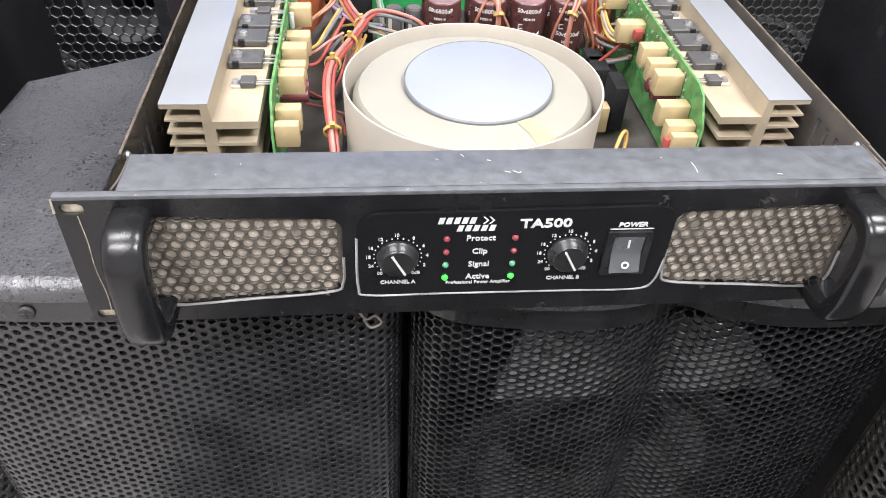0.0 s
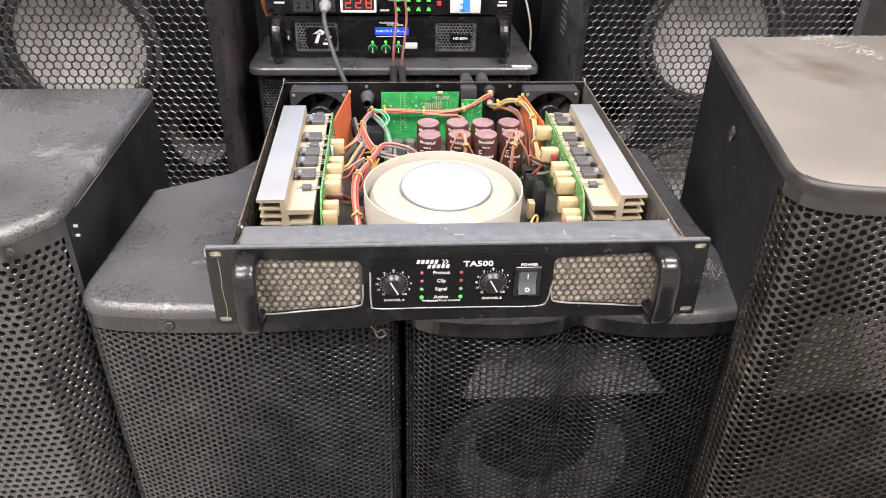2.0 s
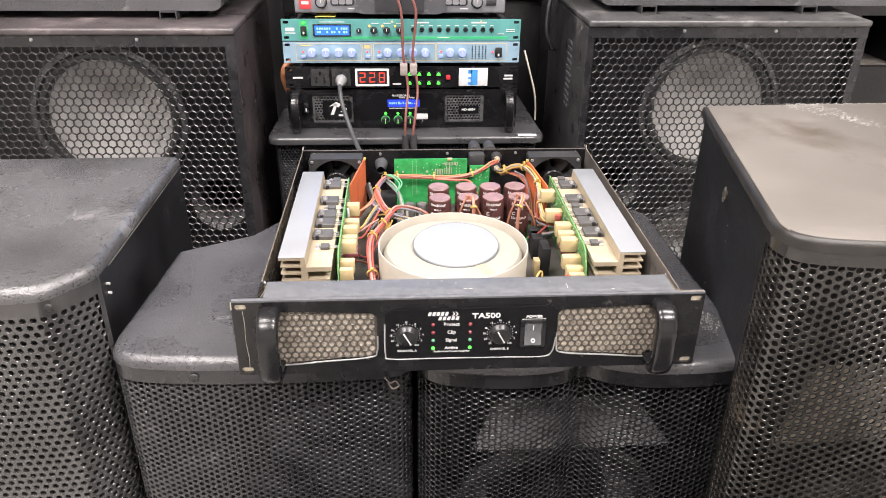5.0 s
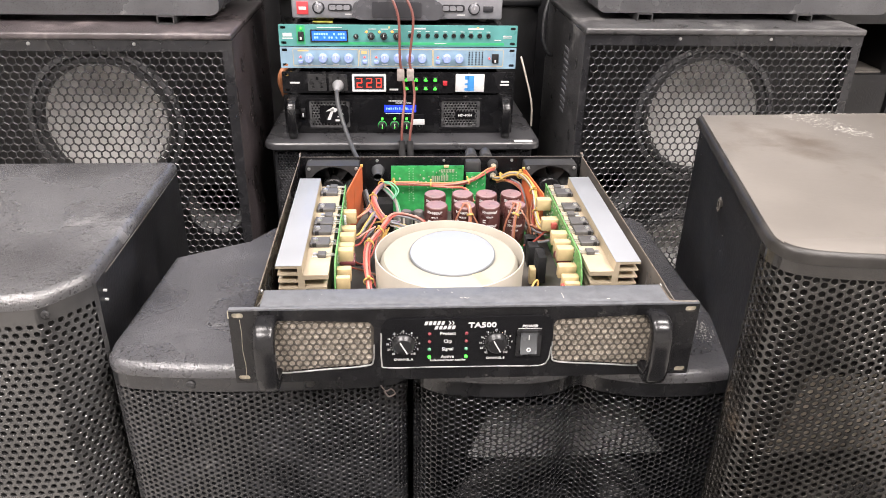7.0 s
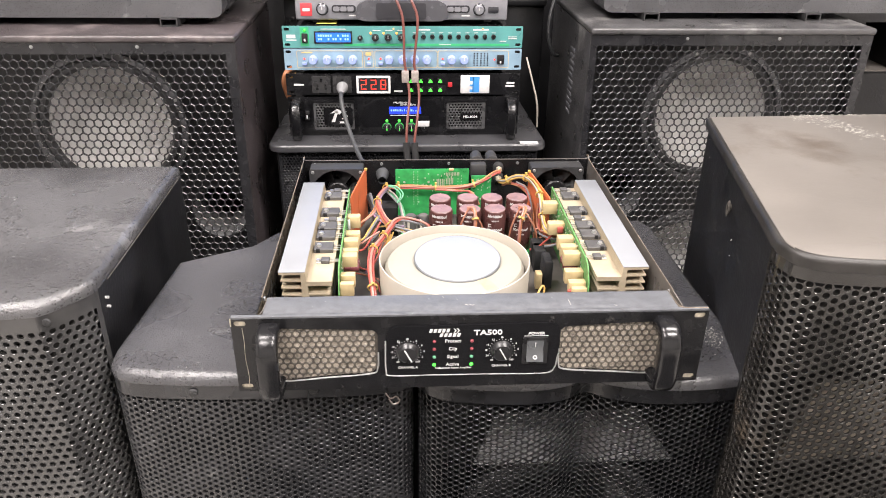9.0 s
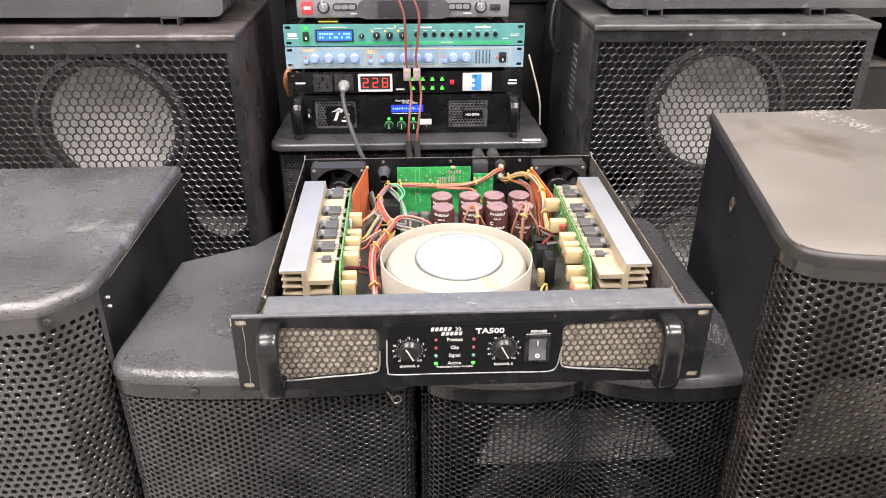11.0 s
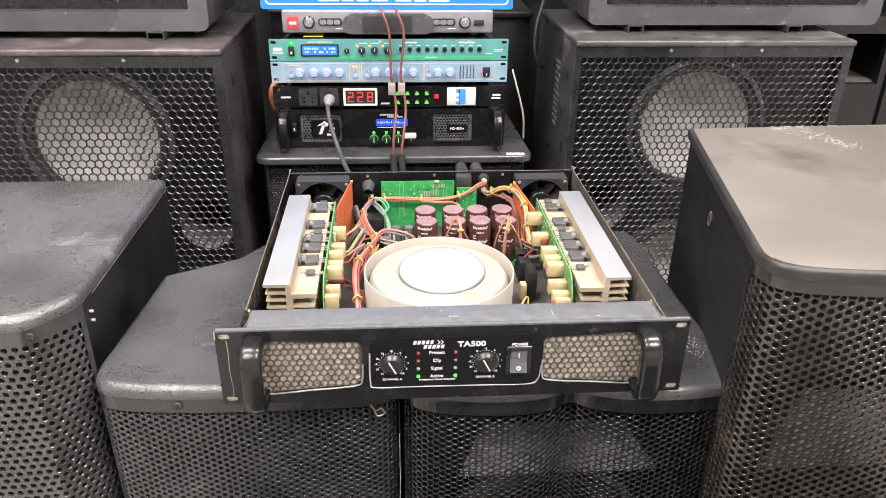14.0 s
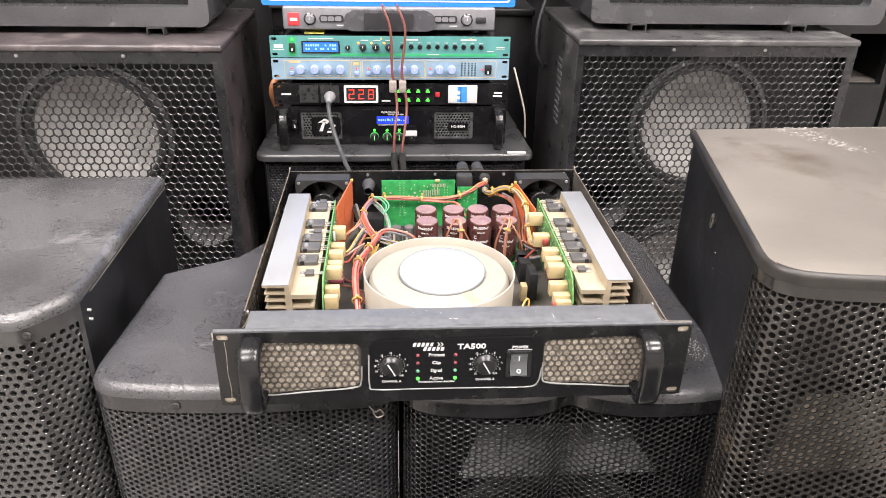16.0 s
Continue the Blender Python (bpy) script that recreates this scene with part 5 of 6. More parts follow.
loom([(-0.139, 0.235, 0.050), (-0.122, 0.245, 0.050), (-0.112, 0.262, 0.056), (-0.102, 0.285, 0.064)], ["grey", "yellow"], 0.0017, 0.002, 12)
loom([(-0.139, 0.205, 0.04), (-0.120, 0.210, 0.024), (-0.106, 0.235, 0.024), (-0.098, 0.262, 0.04)], ["red", "black"], 0.0016, 0.0024, 13)
loom([(-0.125, 0.10, 0.008), (-0.112, 0.11, 0.010), (-0.100, 0.150, 0.010), (-0.098, 0.20, 0.012), (-0.096, 0.25, 0.020)], ["grey", "black", "grey"], 0.0020, 0.0030, 14)
loom([(-0.108, 0.345, 0.010), (-0.116, 0.30, 0.016), (-0.108, 0.26, 0.020), (-0.118, 0.22, 0.016)], ["grey", "black", "purple"], 0.0020, 0.0034, 15)
loom([(-0.119, 0.395, 0.05), (-0.112, 0.365, 0.04), (-0.108, 0.34, 0.03)], ["grey", "black"], 0.0030, 0.003, 16)
# right side
loom([(0.0775, 0.412, 0.062), (0.085, 0.400, 0.066), (0.096, 0.392, 0.076), (0.108, 0.378, 0.082), (0.119, 0.355, 0.082), (0.124, 0.325, 0.074), (0.122, 0.290, 0.060), (0.124, 0.262, 0.052), (0.138, 0.250, 0.052)], ["yellow", "yellow", "white", "yellow", "orange"], 0.0017, 0.0032, 17, (0.18, 0.42, 0.62, 0.75))
loom([(0.082, 0.405, 0.058), (0.094, 0.398, 0.064), (0.108, 0.386, 0.062), (0.120, 0.372, 0.052)], ["red", "orange"], 0.0017, 0.002, 18)
loom([(0.124, 0.330, 0.06), (0.118, 0.300, 0.05), (0.116, 0.275, 0.045), (0.126, 0.258, 0.046), (0.140, 0.252, 0.044)], ["red", "brown", "grey"], 0.0017, 0.003, 19)
loom([(0.139, 0.232, 0.066), (0.128, 0.238, 0.058), (0.116, 0.245, 0.040), (0.110, 0.250, 0.030), (0.104, 0.262, 0.022)], ["red"], 0.0018, 0, 20)
loom([(0.139, 0.246, 0.040), (0.126, 0.25, 0.034), (0.113, 0.258, 0.030)], ["brown", "grey"], 0.0022, 0.003, 21)
part("plug", box(B(), 0.1315, 0.139, 0.229, 0.235, 0.062, 0.0705, 0.0012), WIRE["red"], amp, "red wire plug")
part("plug", box(B(), 0.120, 0.141, 0.100, 0.106, 0.030, 0.052, 0.0015), WIRE["red"], amp)
# loops over the capacitors
for x0, col in ((0.0225, "pink"), (0.0925, "pink")):
    dx = -0.004 if x0 > 0.05 else 0.004
    loom([(x0 + dx, 0.272, 0.012), (x0 + dx, 0.270, 0.040), (x0 + dx + 0.002, 0.273, 0.062), (x0 + 0.004, 0.284, 0.0735), (x0 - 0.002, 0.294, 0.072)], ["orange", "pink", "orange"], 0.0017, 0.0022, 30 + int(x0 * 100), (0.55,))
    loom([(x0 - 0.018, 0.275, 0.012), (x0 - 0.016, 0.272, 0.045), (x0 - 0.008, 0.278, 0.066), (x0 - 0.001, 0.290, 0.073)], ["brown"], 0.0016, 0, 40)
    loom([(x0 + 0.020, 0.272, 0.012), (x0 + 0.019, 0.270, 0.040), (x0 + 0.010, 0.276, 0.062), (x0, 0.288, 0.073)], ["brown"], 0.0016, 0, 41)
loom([(0.114, 0.285, 0.012), (0.113, 0.283, 0.030), (0.112, 0.275, 0.048)], ["brown", "brown"], 0.0018, 0.0015, 42)
# loose ends by the transformer
loom([(0.074, 0.080, 0.020), (0.080, 0.085, 0.050), (0.088, 0.098, 0.060), (0.092, 0.100, 0.054), (0.086, 0.085, 0.030)], ["yellow"], 0.0016, 0, 43)
loom([(0.072, 0.078, 0.030), (0.082, 0.082, 0.044), (0.094, 0.090, 0.046), (0.102, 0.094, 0.044)], ["grey"], 0.0016, 0, 44)
loom([(-0.118, 0.300, 0.02), (-0.105, 0.285, 0.045), (-0.092, 0.262, 0.060), (-0.078, 0.256, 0.062), (-0.062, 0.262, 0.050)], ["grey", "yellow"], 0.0014, 0.002, 50)
loom([(-0.128, 0.19, 0.03), (-0.114, 0.195, 0.022), (-0.100, 0.190, 0.016), (-0.098, 0.165, 0.012)], ["brown", "red"], 0.0013, 0.002, 51)
loom([(-0.139, 0.275, 0.05), (-0.126, 0.285, 0.055), (-0.112, 0.300, 0.060), (-0.104, 0.318, 0.066)], ["pink", "orange"], 0.0014, 0.002, 52)
loom([(-0.076, 0.335, 0.062), (-0.070, 0.345, 0.070), (-0.078, 0.360, 0.074), (-0.088, 0.368, 0.074)], ["green", "green"], 0.0014, 0.0018, 53)
loom([(0.100, 0.385, 0.07), (0.112, 0.372, 0.066), (0.116, 0.345, 0.052), (0.114, 0.315, 0.036), (0.118, 0.29, 0.02)], ["orange", "grey", "red"], 0.0015, 0.0024, 54)
loom([(0.139, 0.285, 0.05), (0.130, 0.285, 0.050), (0.122, 0.280, 0.046), (0.118, 0.268, 0.036)], ["white", "brown"], 0.0014, 0.002, 55)
loom([(-0.100, 0.235, 0.066), (-0.112, 0.228, 0.060), (-0.124, 0.222, 0.056), (-0.140, 0.220, 0.056)], ["pink"], 0.0015, 0, 56)

# ---- the stacked rack units ----
RX, RY, RS = -0.0620, 0.855, 0.967
W = 0.2413


def rack_body(t, h, depth, mat, w=0.215):
    part("case", box(B(), -w, w, 0.004, depth, 0.002, h - 0.002, 0.002), mat, t)


def face(t, h, mat, label="", ears=True, th=0.004):
    holes = [rounded([(x - 0.0055, z - 0.003), (x + 0.0055, z - 0.003), (x + 0.0055, z + 0.003), (x - 0.0055, z + 0.003)], 0.003) for x in (-0.2325, 0.2325) for z in (0.0062, h - 0.0062)] if ears else []
    return part("front_panel", slab(B(), rect(-W, W, 0.0, h, 0.0015), holes, -th, 0.0), mat, t, label)


def bar(t, x0, x1, z0, z1, mat, y=-0.0045, d=0.0008, name="printed_bar"):
    return part(name, box(B(), x0, x1, y, y + d, z0, z1), mat, t)


def dial(t, x, z, r, mat, y=-0.004, depth=0.012, label="", cap=None):
    k = part("knob", lathe(B(), [(r, 0.0), (r, -depth * 0.4), (r * 0.85, -depth * 0.5), (r * 0.8, -depth), (0.0004, -depth)], (x, y, z), "y", 24), mat, t, label)
    part("pointer", box(B(), x - 0.0006, x + 0.0006, y - depth - 0.0006, y - depth + 0.0002, z, z + r * 0.75), cap or M_WHITE, k)
    return k


def lamp_dot(t, x, z, r, mat, y=-0.004, label=""):
    part("led", lathe(B(), [(r, 0.0), (r * 0.9, -r * 0.5), (r * 0.4, -r), (0.0002, -r)], (x, y, z), "y", 12), mat, t, label)


def unit(name, label, category, z):
    t = thing(name, label, category, (RX, RY, z), "stacked rack units")
    t.scale = (RS, RS, RS)
    return t


# the lower power amplifier, switched on
a2 = unit("power_amplifier", "black rack power amplifier with perforated vents and lit green knobs", "power amplifier", 0.723)
H = 0.082
rack_body(a2, H, 0.36, M_AMP)
f2 = face(a2, H, M_AMP)
for x0, x1 in ((-0.1905, -0.104), (0.0873, 0.172)):
    perforated("vent_grille", [(x0, -0.0062), (x1, -0.0062)], 0.012, 0.072, 0.0066, 0.0024, M_VENT, a2, sides=6, label="black perforated vent")
    part("vent_frame", slab(B(), rect(x0 - 0.003, x1 + 0.003, 0.009, 0.075, 0.004), [rect(x0 + 0.001, x1 - 0.001, 0.013, 0.071, 0.004)], -0.0078, -0.004), M_AMP, a2)
part("control_plate", slab(B(), rounded([(-0.090, 0.006), (0.075, 0.006), (0.066, 0.076), (-0.082, 0.076)], 0.012), [], -0.0062, -0.004), M_ACRYL, a2, "glossy black control plate")
for s in (-1, 1):
    bm = B()
    p = [(0.0, 0.080), (-0.028, 0.080), (-0.042, 0.070), (-0.046, 0.058), (-0.046, 0.014), (-0.040, 0.002), (0.0, 0.002), (0.0, 0.012), (-0.028, 0.014), (-0.032, 0.022), (-0.032, 0.056), (-0.026, 0.066), (0.0, 0.068)]
    x0 = s * 0.222 - 0.009
    vs = [bm.verts.new((x0, y - 0.004, z)) for y, z in p]
    f = bm.faces.new(vs)
    r = bmesh.ops.extrude_face_region(bm, geom=[f])
    bmesh.ops.translate(bm, vec=(0.018, 0, 0), verts=[v for v in r["geom"] if isinstance(v, bmesh.types.BMVert)])
    bmesh.ops.bevel(bm, geom=[e for e in bm.edges if abs(e.verts[0].co.x - e.verts[1].co.x) < 1e-6], offset=0.003, segments=3, affect="EDGES", profile=0.5)
    part("handle", bm, M_AMP, a2, "rounded black handle")
lcd = part("display", box(B(), -0.0323, 0.0348, -0.0072, -0.006, 0.046, 0.0615), M_LCD, a2, "lit blue display")
rg = random.Random(11)
bm = B()
for i in range(13):
    x = -0.029 + i * 0.0047
    box(bm, x, x + rg.uniform(0.002, 0.004), -0.0076, -0.0070, 0.052, 0.052 + rg.uniform(0.002, 0.006))
part("display_text", bm, M_LCDTEXT, lcd)
lettering("heading_text", "PROFESSIONAL", 0.0056, a2, facing(-0.004, -0.0064, 0.0700), bold=0.0001)
lettering("heading_text", "POWER AMPLIFIER", 0.0040, a2, facing(0.008, -0.0064, 0.0655), bold=0.0001)
bar(a2, -0.030, 0.030, 0.0425, 0.0438, M_WHITE, -0.0068)
for i, x in enumerate((-0.0373, -0.0110, 0.0145, 0.0413)):
    dial(a2, x, 0.018, 0.0082, M_KNOB, -0.006, 0.014)
    if i < 3:
        lamp_dot(a2, x, 0.0315, 0.0030, M_LED_G, -0.006, "bright green light, lit")
        # emissive ring added to stand in for green glow round the knob
        part("glow_ring", lathe(B(), [(0.0094, 0.0), (0.0090, -0.0012), (0.0084, -0.0012), (0.0084, 0.0)], (x, -0.0062, 0.018), "y", 24), M_GLOW_DIM, a2, "dim green glow ring round the knob")
        part("lit_marker", box(B(), x - 0.0007, x + 0.0007, -0.0205, -0.0195, 0.014, 0.024), M_LED_G, a2)
part("cable_label", box(B(), 0.024, 0.052, -0.0245, -0.0225, 0.024, 0.036, 0.0005), M_WHITE, a2, "white paper label on the cable")
bm = B()
for pts in ([(-0.163, 0.030), (-0.156, 0.030), (-0.148, 0.052), (-0.153, 0.054)], [(-0.166, 0.048), (-0.150, 0.058), (-0.140, 0.052), (-0.146, 0.046), (-0.152, 0.050)], [(-0.143, 0.036), (-0.132, 0.036), (-0.128, 0.043), (-0.139, 0.050), (-0.130, 0.052), (-0.144, 0.055), (-0.134, 0.042)], [(-0.146, 0.027), (-0.128, 0.027), (-0.128, 0.031), (-0.146, 0.031)]):
    bm.faces.new([bm.verts.new((x + 0.010, -0.0085, z)) for x, z in pts])
part("maker_mark", bm, M_WHITE, a2, "white abstract maker's mark")
part("mark_plate", slab(B(), rounded([(-0.168, 0.022), (-0.108, 0.022), (-0.108, 0.06), (-0.168, 0.06)], 0.006), [], -0.0082, -0.006), M_AMP, a2)
part("model_plate", slab(B(), rect(0.118, 0.160, 0.032, 0.047, 0.002), [], -0.0080, -0.006), M_AMP, a2)
lettering("model_text", "HD-8004", 0.0074, a2, facing(0.139, -0.0082, 0.0396) @ Matrix.Diagonal((1.05, 1, 1, 1)), bold=0.0001)
sw = part("rocker_switch", box(B(), -0.208, -0.198, -0.010, -0.004, 0.034, 0.054, 0.0015), M_KNOB, a2)
part("switch_mark", box(B(), -0.2045, -0.2015, -0.0106, -0.0098, 0.038, 0.045), M_WHITE, sw)

# the power sequencer
sq = unit("power_sequencer", "black rack power sequencer with red lit voltage display and sockets", "power sequencer", 0.8065)
H = 0.044
rack_body(sq, H, 0.22, M_AMP)
face(sq, H, M_AMP)
for x in (-0.170, -0.127):
    slots = [rect(x - 0.0028, x + 0.0028, 0.0265, 0.0345, 0.001), rect(x - 0.0115, x - 0.0060, 0.0110, 0.0150, 0.0008), rect(x + 0.0060, x + 0.0115, 0.0110, 0.0150, 0.0008), rect(x - 0.0095, x - 0.0060, 0.0180, 0.0230, 0.0008), rect(x + 0.0060, x + 0.0095, 0.0180, 0.0230, 0.0008)]
    s_ = part("socket", slab(B(), rect(x - 0.0190, x + 0.0190, 0.005, 0.040, 0.002), slots, -0.0075, -0.004), material("black_socket_plastic", (0.030, 0.030, 0.031), 0.3, grain=0.1), sq, "black mains socket")
    part("socket_well", box(B(), x - 0.017, x + 0.017, -0.0046, -0.0041, 0.008, 0.037), M_DARK, s_)
disp = part("display_frame", slab(B(), rect(-0.0980, -0.0280, 0.0045, 0.0400, 0.002), [rect(-0.0935, -0.0325, 0.0080, 0.0365, 0.001)], -0.0085, -0.004), M_WHITE, sq, "white frame of the voltage display")
part("display_glass", box(B(), -0.0935, -0.0325, -0.0062, -0.004, 0.0080, 0.0365), M_MICDARK, sq)


def digit(t, x, z, w, h, on, mat, y):
    e = 0.0022
    seg = dict(a=(x, x + w, z + h - e, z + h), b=(x + w - e, x + w, z + h / 2, z + h), c=(x + w - e, x + w, z, z + h / 2), d=(x, x + w, z, z + e), e=(x, x + e, z, z + h / 2), f=(x, x + e, z + h / 2, z + h), g=(x, x + w, z + h / 2 - e / 2, z + h / 2 + e / 2))
    bm = B()
    for k in on:
        x0, x1, z0, z1 = seg[k]
        box(bm, x0 + 0.0004, x1 - 0.0004, y - 0.0006, y, z0 + 0.0004, z1 - 0.0004)
    part("digit", bm, mat, t, "red lit seven-segment digit")


for x, on in ((-0.0890, "abged"), (-0.0690, "abged"), (-0.0490, "abcdefg")):
    digit(sq, x, 0.0120, 0.0120, 0.0205, on, M_LED_RON, -0.0063)
for i in range(4):
    for j in range(2):
        x, z = 0.0145 + i * 0.0200, 0.0110 + j * 0.0185
        part("button", box(B(), x - 0.0050, x + 0.0050, -0.0065, -0.004, z - 0.0046, z + 0.0046, 0.0006), M_KNOB, sq)
        bm = B()
        bm.faces.new([bm.verts.new((x + a, -0.0069, z + b)) for a, b in ((-0.0042, -0.0036), (0.0042, -0.0036), (0.0028, 0.0006), (0, 0.0038), (-0.0028, 0.0006))])
        part("lit_symbol", bm, M_LED_G, sq, "green lit button symbol")
part("button", box(B(), 0.0905, 0.0995, -0.0068, -0.004, 0.0170, 0.0265, 0.0006), material("red_button", (0.5, 0.03, 0.04), 0.4), sq, "red button")
part("breaker_cover", box(B(), 0.1170, 0.1775, -0.0075, -0.004, 0.0035, 0.0410, 0.001), M_WHITE, sq, "white cover with blue print over the breaker")
bar(sq, 0.1420, 0.1560, 0.006, 0.0385, M_STICKBLUE, -0.0080)
bar(sq, 0.1360, 0.1440, 0.0065, 0.012, M_STICKBLUE, -0.0080)
bar(sq, 0.1360, 0.1440, 0.019, 0.0225, M_STICKBLUE, -0.0080)
bar(sq, 0.1360, 0.1440, 0.030, 0.0385, M_STICKBLUE, -0.0080)
bar(sq, 0.2130, 0.2300, 0.023, 0.0265, M_WHITE)
bar(sq, 0.2110, 0.2300, 0.0165, 0.0200, M_WHITE)
bar(sq, -0.2260, -0.2060, 0.020, 0.0235, M_WHITE)
bar(sq, -0.0210, -0.0030, 0.006, 0.0095, M_WHITE)
part("plug", lathe(B(), [(0.0002, -0.046), (0.0042, -0.046), (0.0046, -0.040), (0.0062, -0.037), (0.0066, -0.030), (0.0086, -0.026), (0.0090, -0.018), (0.0112, -0.012), (0.0118, -0.004), (0.0112, 0.0)], (-0.127, -0.0075, 0.018), "y", 24), material("grey_plug", (0.24, 0.24, 0.245), 0.4), sq, "grey mains plug in the socket")

# the blue compressor
bl = unit("audio_processor", "steel blue rack processor with periwinkle knobs and ochre lines", "audio processor", 0.8570)
H = 0.0425
rack_body(bl, H, 0.2, M_AMP)
face(bl, H, M_STEELBLUE)
for x0, x1 in ((-0.216, -0.0833), (-0.081, -0.062), (-0.059, 0.0685), (0.0695, 0.215)):
    part("section_line", slab(B(), rect(x0, x1, 0.004, 0.039, 0.003), [rect(x0 + 0.0009, x1 - 0.0009, 0.0049, 0.0381, 0.0028)], -0.0044, -0.0036), M_YELLOWLINE, bl)
for x in (-0.1834, -0.1553, -0.1294, -0.1036, -0.0301, -0.0028, 0.0220, 0.0466, 0.0974, 0.1230):
    dial(bl, x, 0.021, 0.0088, M_KNOBBLUE, label="round periwinkle blue knob")
for x in (-0.2010, -0.0710, -0.0470, 0.0794):
    lamp_dot(bl, x, 0.0225, 0.0020, M_LED_RON, label="red light, lit")
    part("button", box(B(), x - 0.0042, x + 0.0042, -0.008, -0.004, 0.010, 0.0165, 0.0006), M_KNOBBLUE, bl)
bar(bl, -0.0775, -0.0655, 0.029, 0.036, M_YELLOWLINE)
bar(bl, -0.206, -0.184, 0.034, 0.0365, M_YELLOWLINE)
rg = random.Random(5)
bm = B()
for x in (-0.1834, -0.1553, -0.1294, -0.1036, -0.0301, -0.0028, 0.0220, 0.0466, 0.0974, 0.1230, 0.198):
    box(bm, x - 0.006, x + 0.006, -0.0044, -0.004, 0.0072, 0.0084)
tagged(part("small_print", bm, M_WHITE, bl), kind="stuff")
bm = B()
for x in (0.1440, 0.1505, 0.1580, 0.1650, 0.1715):
    for i in range(8):
        box(bm, x - 0.0014, x + 0.0014, -0.0046, -0.004, 0.008 + i * 0.0035, 0.0098 + i * 0.0035)
tagged(part("meter_segments", bm, M_KNOB, bl, "dark level meter segments"), kind="stuff")
lamp_dot(bl, 0.186, 0.021, 0.0020, M_LED_RON)
s_ = part("rocker_switch", box(B(), 0.191, 0.205, -0.009, -0.004, 0.012, 0.031, 0.001), M_KNOB, bl)
part("switch_mark", box(B(), 0.1965, 0.1995, -0.0096, -0.0088, 0.014, 0.019), M_WHITE, s_)

# the teal unit
te = unit("audio_processor", "teal rack processor with blue lit display and small black knobs", "audio processor", 0.9000)
H = 0.0425
rack_body(te, H, 0.2, M_AMP)
face(te, H, M_TEAL)
bar(te, -0.120, 0.215, 0.0035, 0.0085, M_GREENBAND)
bar(te, -0.206, -0.189, 0.0035, 0.041, M_GREENBAND, -0.0043)
s_ = part("rocker_switch", box(B(), -0.2030, -0.1915, -0.009, -0.004, 0.011, 0.029, 0.001), M_KNOB, te)
part("switch_mark", box(B(), -0.1990, -0.1955, -0.0096, -0.0088, 0.014, 0.019), M_WHITE, s_)
lamp_dot(te, -0.197, 0.035, 0.0030, M_LED_G, label="green light, lit")
lcd = part("display", box(B(), -0.1755, -0.1060, -0.0055, -0.0038, 0.0115, 0.0305), material("lit_azure_display", (0.02, 0.13, 0.62), 0.2, grain=0.2, size=200, bump=0.0, emit=0.75), te, "lit blue text display")
bm = B()
for j in range(2):
    for i in range(13):
        if rg.random() < 0.75:
            box(bm, -0.1710 + i * 0.0048, -0.1676 + i * 0.0048, -0.0059, -0.0054, 0.0155 + j * 0.007, 0.0195 + j * 0.007)
part("display_text", bm, M_LCDTEXT, lcd)
part("display_frame", slab(B(), rect(-0.1785, -0.1030, 0.009, 0.033, 0.001), [rect(-0.1757, -0.1058, 0.0113, 0.0307)], -0.0062, -0.004), M_KNOB, te)
dial(te, -0.087, 0.020, 0.0052, M_KNOB, depth=0.008)
for x in (-0.0567, -0.0310, -0.0048):
    dial(te, x, 0.021, 0.0072, M_KNOB, depth=0.013, label="small black knob")
    lamp_dot(te, x - 0.009, 0.029, 0.0024, material("lit_orange_led", (1.0, 0.25, 0.05), 0.3, grain=0.0, bump=0.0, emit=2.0), label="orange light, lit")
for i in range(10):
    x = 0.0225 + i * 0.0177
    j = part("jack", lathe(B(), [(0.0048, 0.0), (0.0046, -0.003), (0.0030, -0.0035), (0.0026, -0.001), (0.0002, -0.001)], (x, -0.004, 0.0225), "y", 16), M_KNOB, te, "small black rotary control")
bar(te, -0.2336, -0.2157, 0.019, 0.026, M_WHITE)
bar(te, -0.2350, -0.2140, 0.0145, 0.0165, M_WHITE)
for x0, x1 in ((0.026, 0.054), (0.140, 0.172)):
    bar(te, x0, x1, 0.0345, 0.0375, M_WHITE)
bm = B()
for i in range(10):
    box(bm, 0.0185 + i * 0.0177, 0.0265 + i * 0.0177, -0.0045, -0.004, 0.0295, 0.0306)
for x0, x1, z in ((-0.062, -0.046, 0.034), (-0.037, -0.022, 0.034), (-0.012, 0.002, 0.034), (0.212, 0.230, 0.0215), (0.212, 0.230, 0.018), (-0.165, -0.115, 0.0365), (0.072, 0.096, 0.006), (0.195, 0.208, 0.013)):
    box(bm, x0, x1, -0.0050, -0.0042, z, z + 0.0013)
tagged(part("small_print", bm, M_WHITE, te), kind="stuff")
for x in (-0.02, 0.16):
    bar(te, x - 0.002, x + 0.002, 0.036, 0.040, M_YELLOWLINE)
part("yellow_sticker", box(B(), -0.175, -0.135, 0.02, 0.06, 0.0426, 0.0430), material("yellow_paper", (0.75, 0.70, 0.15), 0.5), te, "yellow paper sticker")

# the microphone receiver
mc = thing("microphone_receiver", "silver wireless microphone receiver with smoked window and two knobs", "microphone receiver", (-0.064, 0.873, 0.9445), "stacked rack units")
mb = part("case", box(B(), -0.206, 0.206, 0.0, 0.19, 0.004, 0.048, 0.004, 3), M_MIC, mc)
part("window", slab(B(), rounded([(-0.090, 0.010), (-0.075, 0.004), (0.075, 0.004), (0.090, 0.010), (0.086, 0.034), (0.070, 0.043), (-0.070, 0.043), (-0.086, 0.034)], 0.005), [], -0.010, 0.001), material("graphite_plastic", (0.07, 0.07, 0.078), 0.25, grain=0.1), mc, "graphite bulged surround")
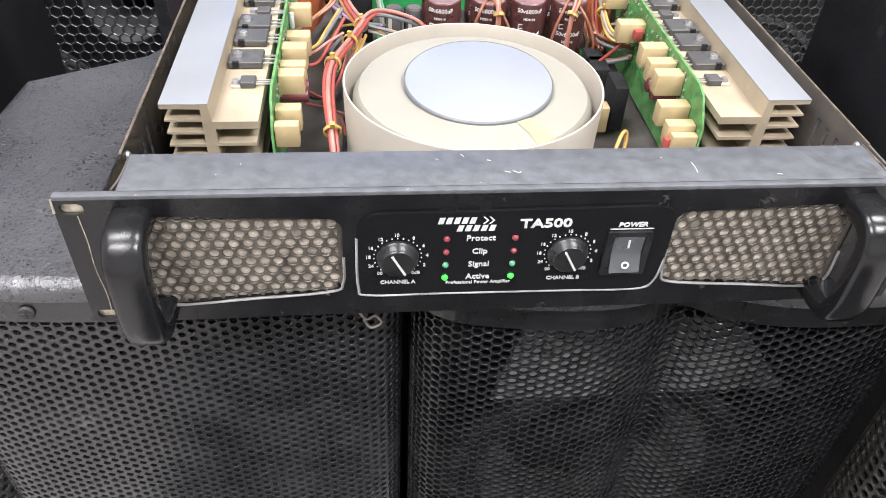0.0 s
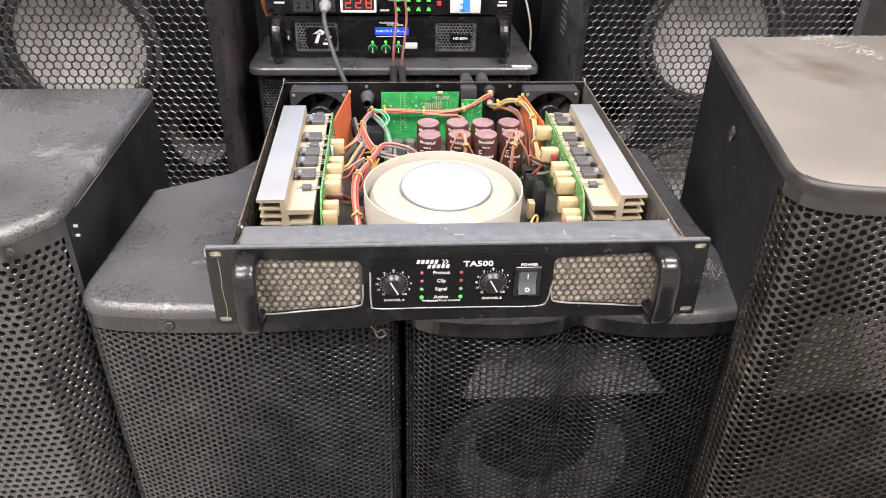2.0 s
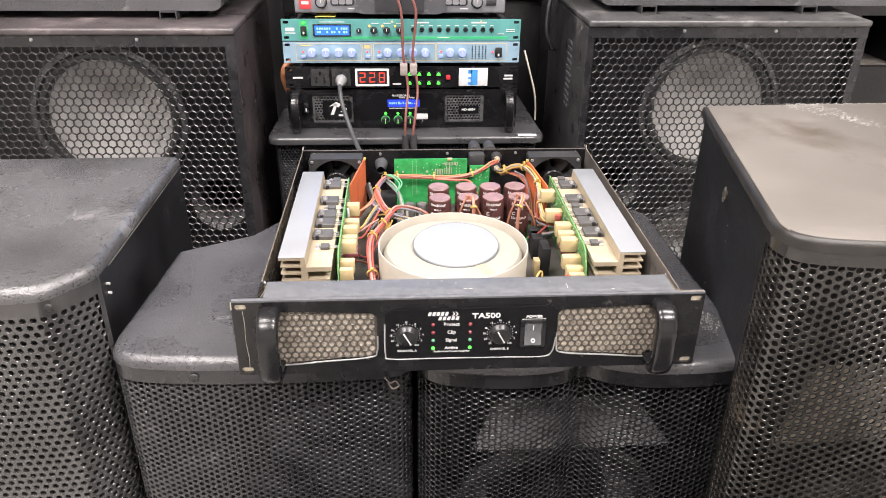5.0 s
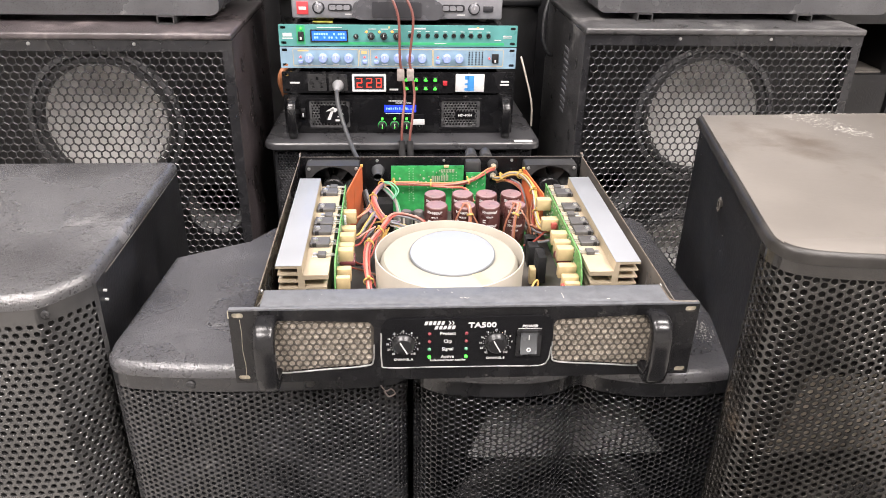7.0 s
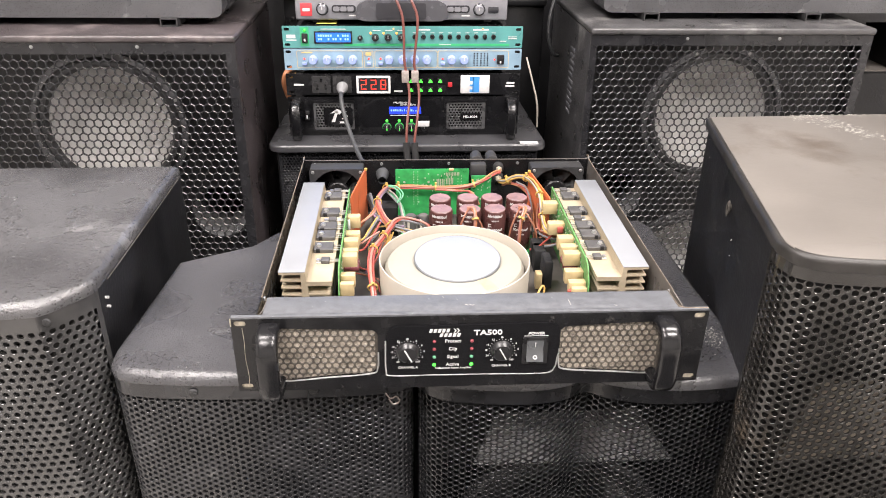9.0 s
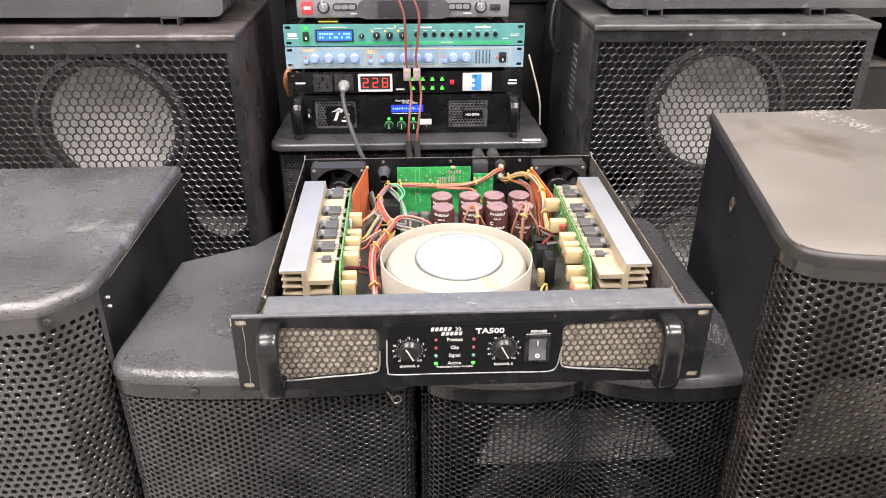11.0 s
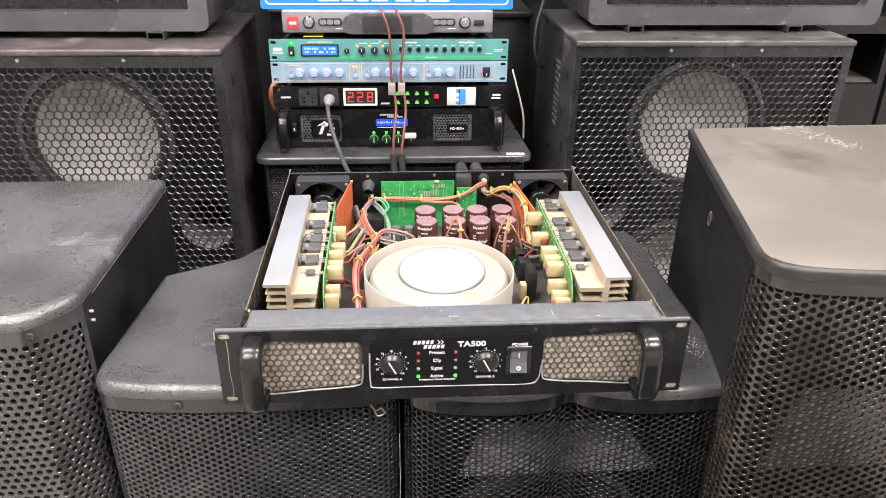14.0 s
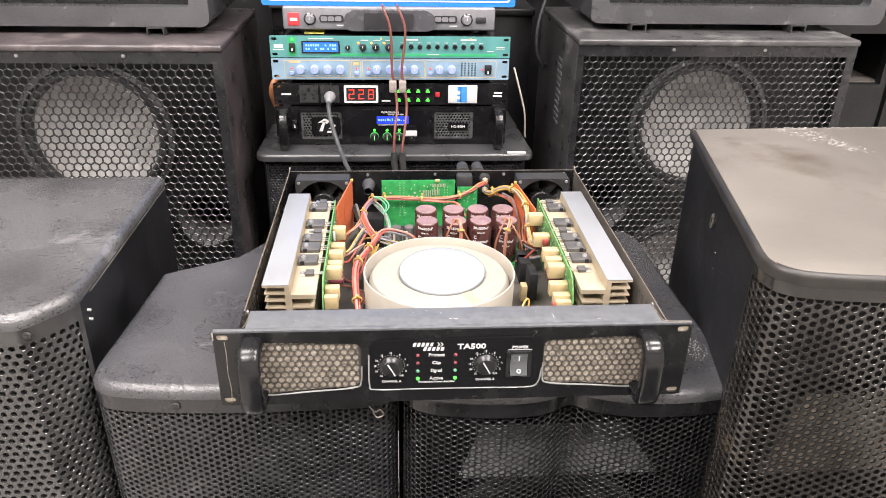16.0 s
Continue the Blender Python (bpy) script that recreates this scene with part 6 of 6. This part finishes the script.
part("smoked_window", slab(B(), rect(-0.050, 0.046, 0.008, 0.038, 0.004), [], -0.0125, -0.009), M_MICDARK, mc, "glossy smoked display window")
part("badge", box(B(), -0.196, -0.174, -0.0015, 0.001, 0.012, 0.036, 0.0004), M_RED, mc, "red square sticker")
bar(mc, -0.192, -0.178, 0.021, 0.0265, M_WHITE, -0.0022)
for x in (-0.154, 0.150):
    part("knob_ring", lathe(B(), [(0.0118, 0.001), (0.0118, -0.002), (0.0098, -0.003), (0.0098, 0.0)], (x, 0, 0.025), "y", 28), M_MICDARK, mc)
    dial(mc, x, 0.025, 0.0088, M_MIC, 0.0, 0.012, "silver volume knob")
for x0 in (-0.133, 0.088):
    part("button_surround", slab(B(), rect(x0 - 0.003, x0 + 0.0435, 0.0185, 0.0325, 0.0065), [], -0.0016, 0.001), M_MICDARK, mc, "dark oval button surround")
    for i in range(3):
        part("button", slab(B(), rect(x0 + i * 0.0136, x0 + 0.0122 + i * 0.0136, 0.0212, 0.0298, 0.003), [], -0.0034, -0.001), M_MIC, mc)
    part("small_print", box(B(), x0 + 0.030 if x0 < 0 else x0 + 0.028, x0 + 0.044, -0.0004, 0.001, 0.0118, 0.0138), M_WHITE, mc)
part("button", box(B(), 0.168, 0.188, -0.0028, 0.001, 0.019, 0.030, 0.001), M_MICDARK, mc)
for x in (-0.17, 0.17):
    for y in (0.02, 0.16):
        part("foot", cyl(B(), (x, y, -0.0015), (x, y, 0.0045), 0.008, seg=14), M_RUBBER, mc)

# the blue notice leaning on top
sg = thing("sign_board", "blue sign board with white rim line and lettering", "sign board", (-0.064, 0.880, 0.9930), "")
sp = part("board", slab(B(), rect(-0.245, 0.245, 0.0, 0.30, 0.006), [], 0.0, 0.004), M_SIGNBLUE, sg, m=pose(0, 0, 0, -6))
part("rim_line", slab(B(), rect(-0.236, 0.236, 0.008, 0.292, 0.010), [rect(-0.2335, 0.2335, 0.0105, 0.2895, 0.009)], -0.0008, 0.0002), M_WHITE, sp)
bm = B()
x = -0.134
for n in (5, 3, 3, 4, 0, 4, 3, 5):
    if n:
        box(bm, x, x + n * 0.0085 - 0.003, -0.0008, 0.0002, 0.0145, 0.0255)
        x += n * 0.0085 + 0.003
    else:
        box(bm, x, x + 0.005, -0.0008, 0.0002, 0.019, 0.0205)
        x += 0.009
part("lettering_bars", bm, M_WHITE, sp, "white lettering")

# ---- cables ----
def cable(name, label, pts, r, mat, cat="cable", extra=None):
    t = thing(name, label, cat, pts[0])
    o = Vector(pts[0])
    part("sheath", tube(B(), [tuple(Vector(p) - o) for p in pts], r, 10, 10), mat, t)
    return t, o


cable("mains_cable", "grey-black mains cord drooping from the sequencer to the open amplifier", [(RX - 0.1228, 0.809, 0.8240), (RX - 0.122, 0.790, 0.818), (RX - 0.117, 0.772, 0.795), (RX - 0.105, 0.750, 0.762), (RX - 0.085, 0.690, 0.735), (RX - 0.060, 0.600, 0.735), (-0.100, 0.520, 0.775), (-0.097, 0.445, 0.806), (-0.097, 0.428, 0.807)], 0.0042, M_CORD)
for x0, x1, x2 in ((-0.0790, -0.0610, -0.0530), (-0.0510, -0.0420, -0.0370)):
    t, o = cable("speaker_cable", "thin brown speaker cable with clear connector and black plug", [(x0, 0.862, 0.9985), (x0 + 0.004, 0.845, 0.992), (x0 + 0.016, 0.835, 0.955), (x1, 0.828, 0.880), (x1 + 0.004, 0.826, 0.855), (x1 + 0.009, 0.812, 0.815), (x1 + 0.004, 0.790, 0.770), (x2 - 0.006, 0.778, 0.735), (x2 - 0.004, 0.774, 0.700), (x2, 0.772, 0.660)], 0.0026, M_BROWNCABLE)
    part("connector", box(B(), x1 - 0.0060 - o.x, x1 + 0.0085 - o.x, 0.818 - o.y, 0.834 - o.y, 0.839 - o.z, 0.862 - o.z, 0.002), M_CLEAR, t, "milky plastic connector")
    part("plug", tube(B(), [(x2 - 0.006 - o.x, 0.777 - o.y, 0.732 - o.z), (x2 - 0.005 - o.x, 0.7745 - o.y, 0.705 - o.z), (x2 - 0.002 - o.x, 0.772 - o.y, 0.675 - o.z)], 0.0068, 14, 6), M_RUBBER, t, "black cable plug")
cable("wall_cable", "thin black cable hanging behind the rack units", [(0.305, 1.16, 1.02), (0.290, 1.13, 0.97), (0.272, 1.10, 0.92), (0.270, 1.09, 0.87), (0.284, 1.09, 0.835), (0.296, 1.10, 0.829)], 0.004, M_CORD)
cable("signal_cable", "cream cable down the side of the rack units", [(0.190, 0.90, 0.87), (0.198, 0.885, 0.84), (0.215, 0.885, 0.78), (0.222, 0.90, 0.722)], 0.002, M_SHIELD)
cable("orange_cable", "orange cable behind the rack units", [(-0.285, 0.90, 0.850), (-0.298, 0.880, 0.843), (-0.304, 0.885, 0.820), (-0.300, 0.90, 0.79)], 0.006, WIRE["orange"])
cable("yellow_cable", "yellow cable behind the rack units", [(-0.283, 0.91, 0.835), (-0.297, 0.895, 0.820), (-0.300, 0.90, 0.785)], 0.003, WIRE["yellow"])
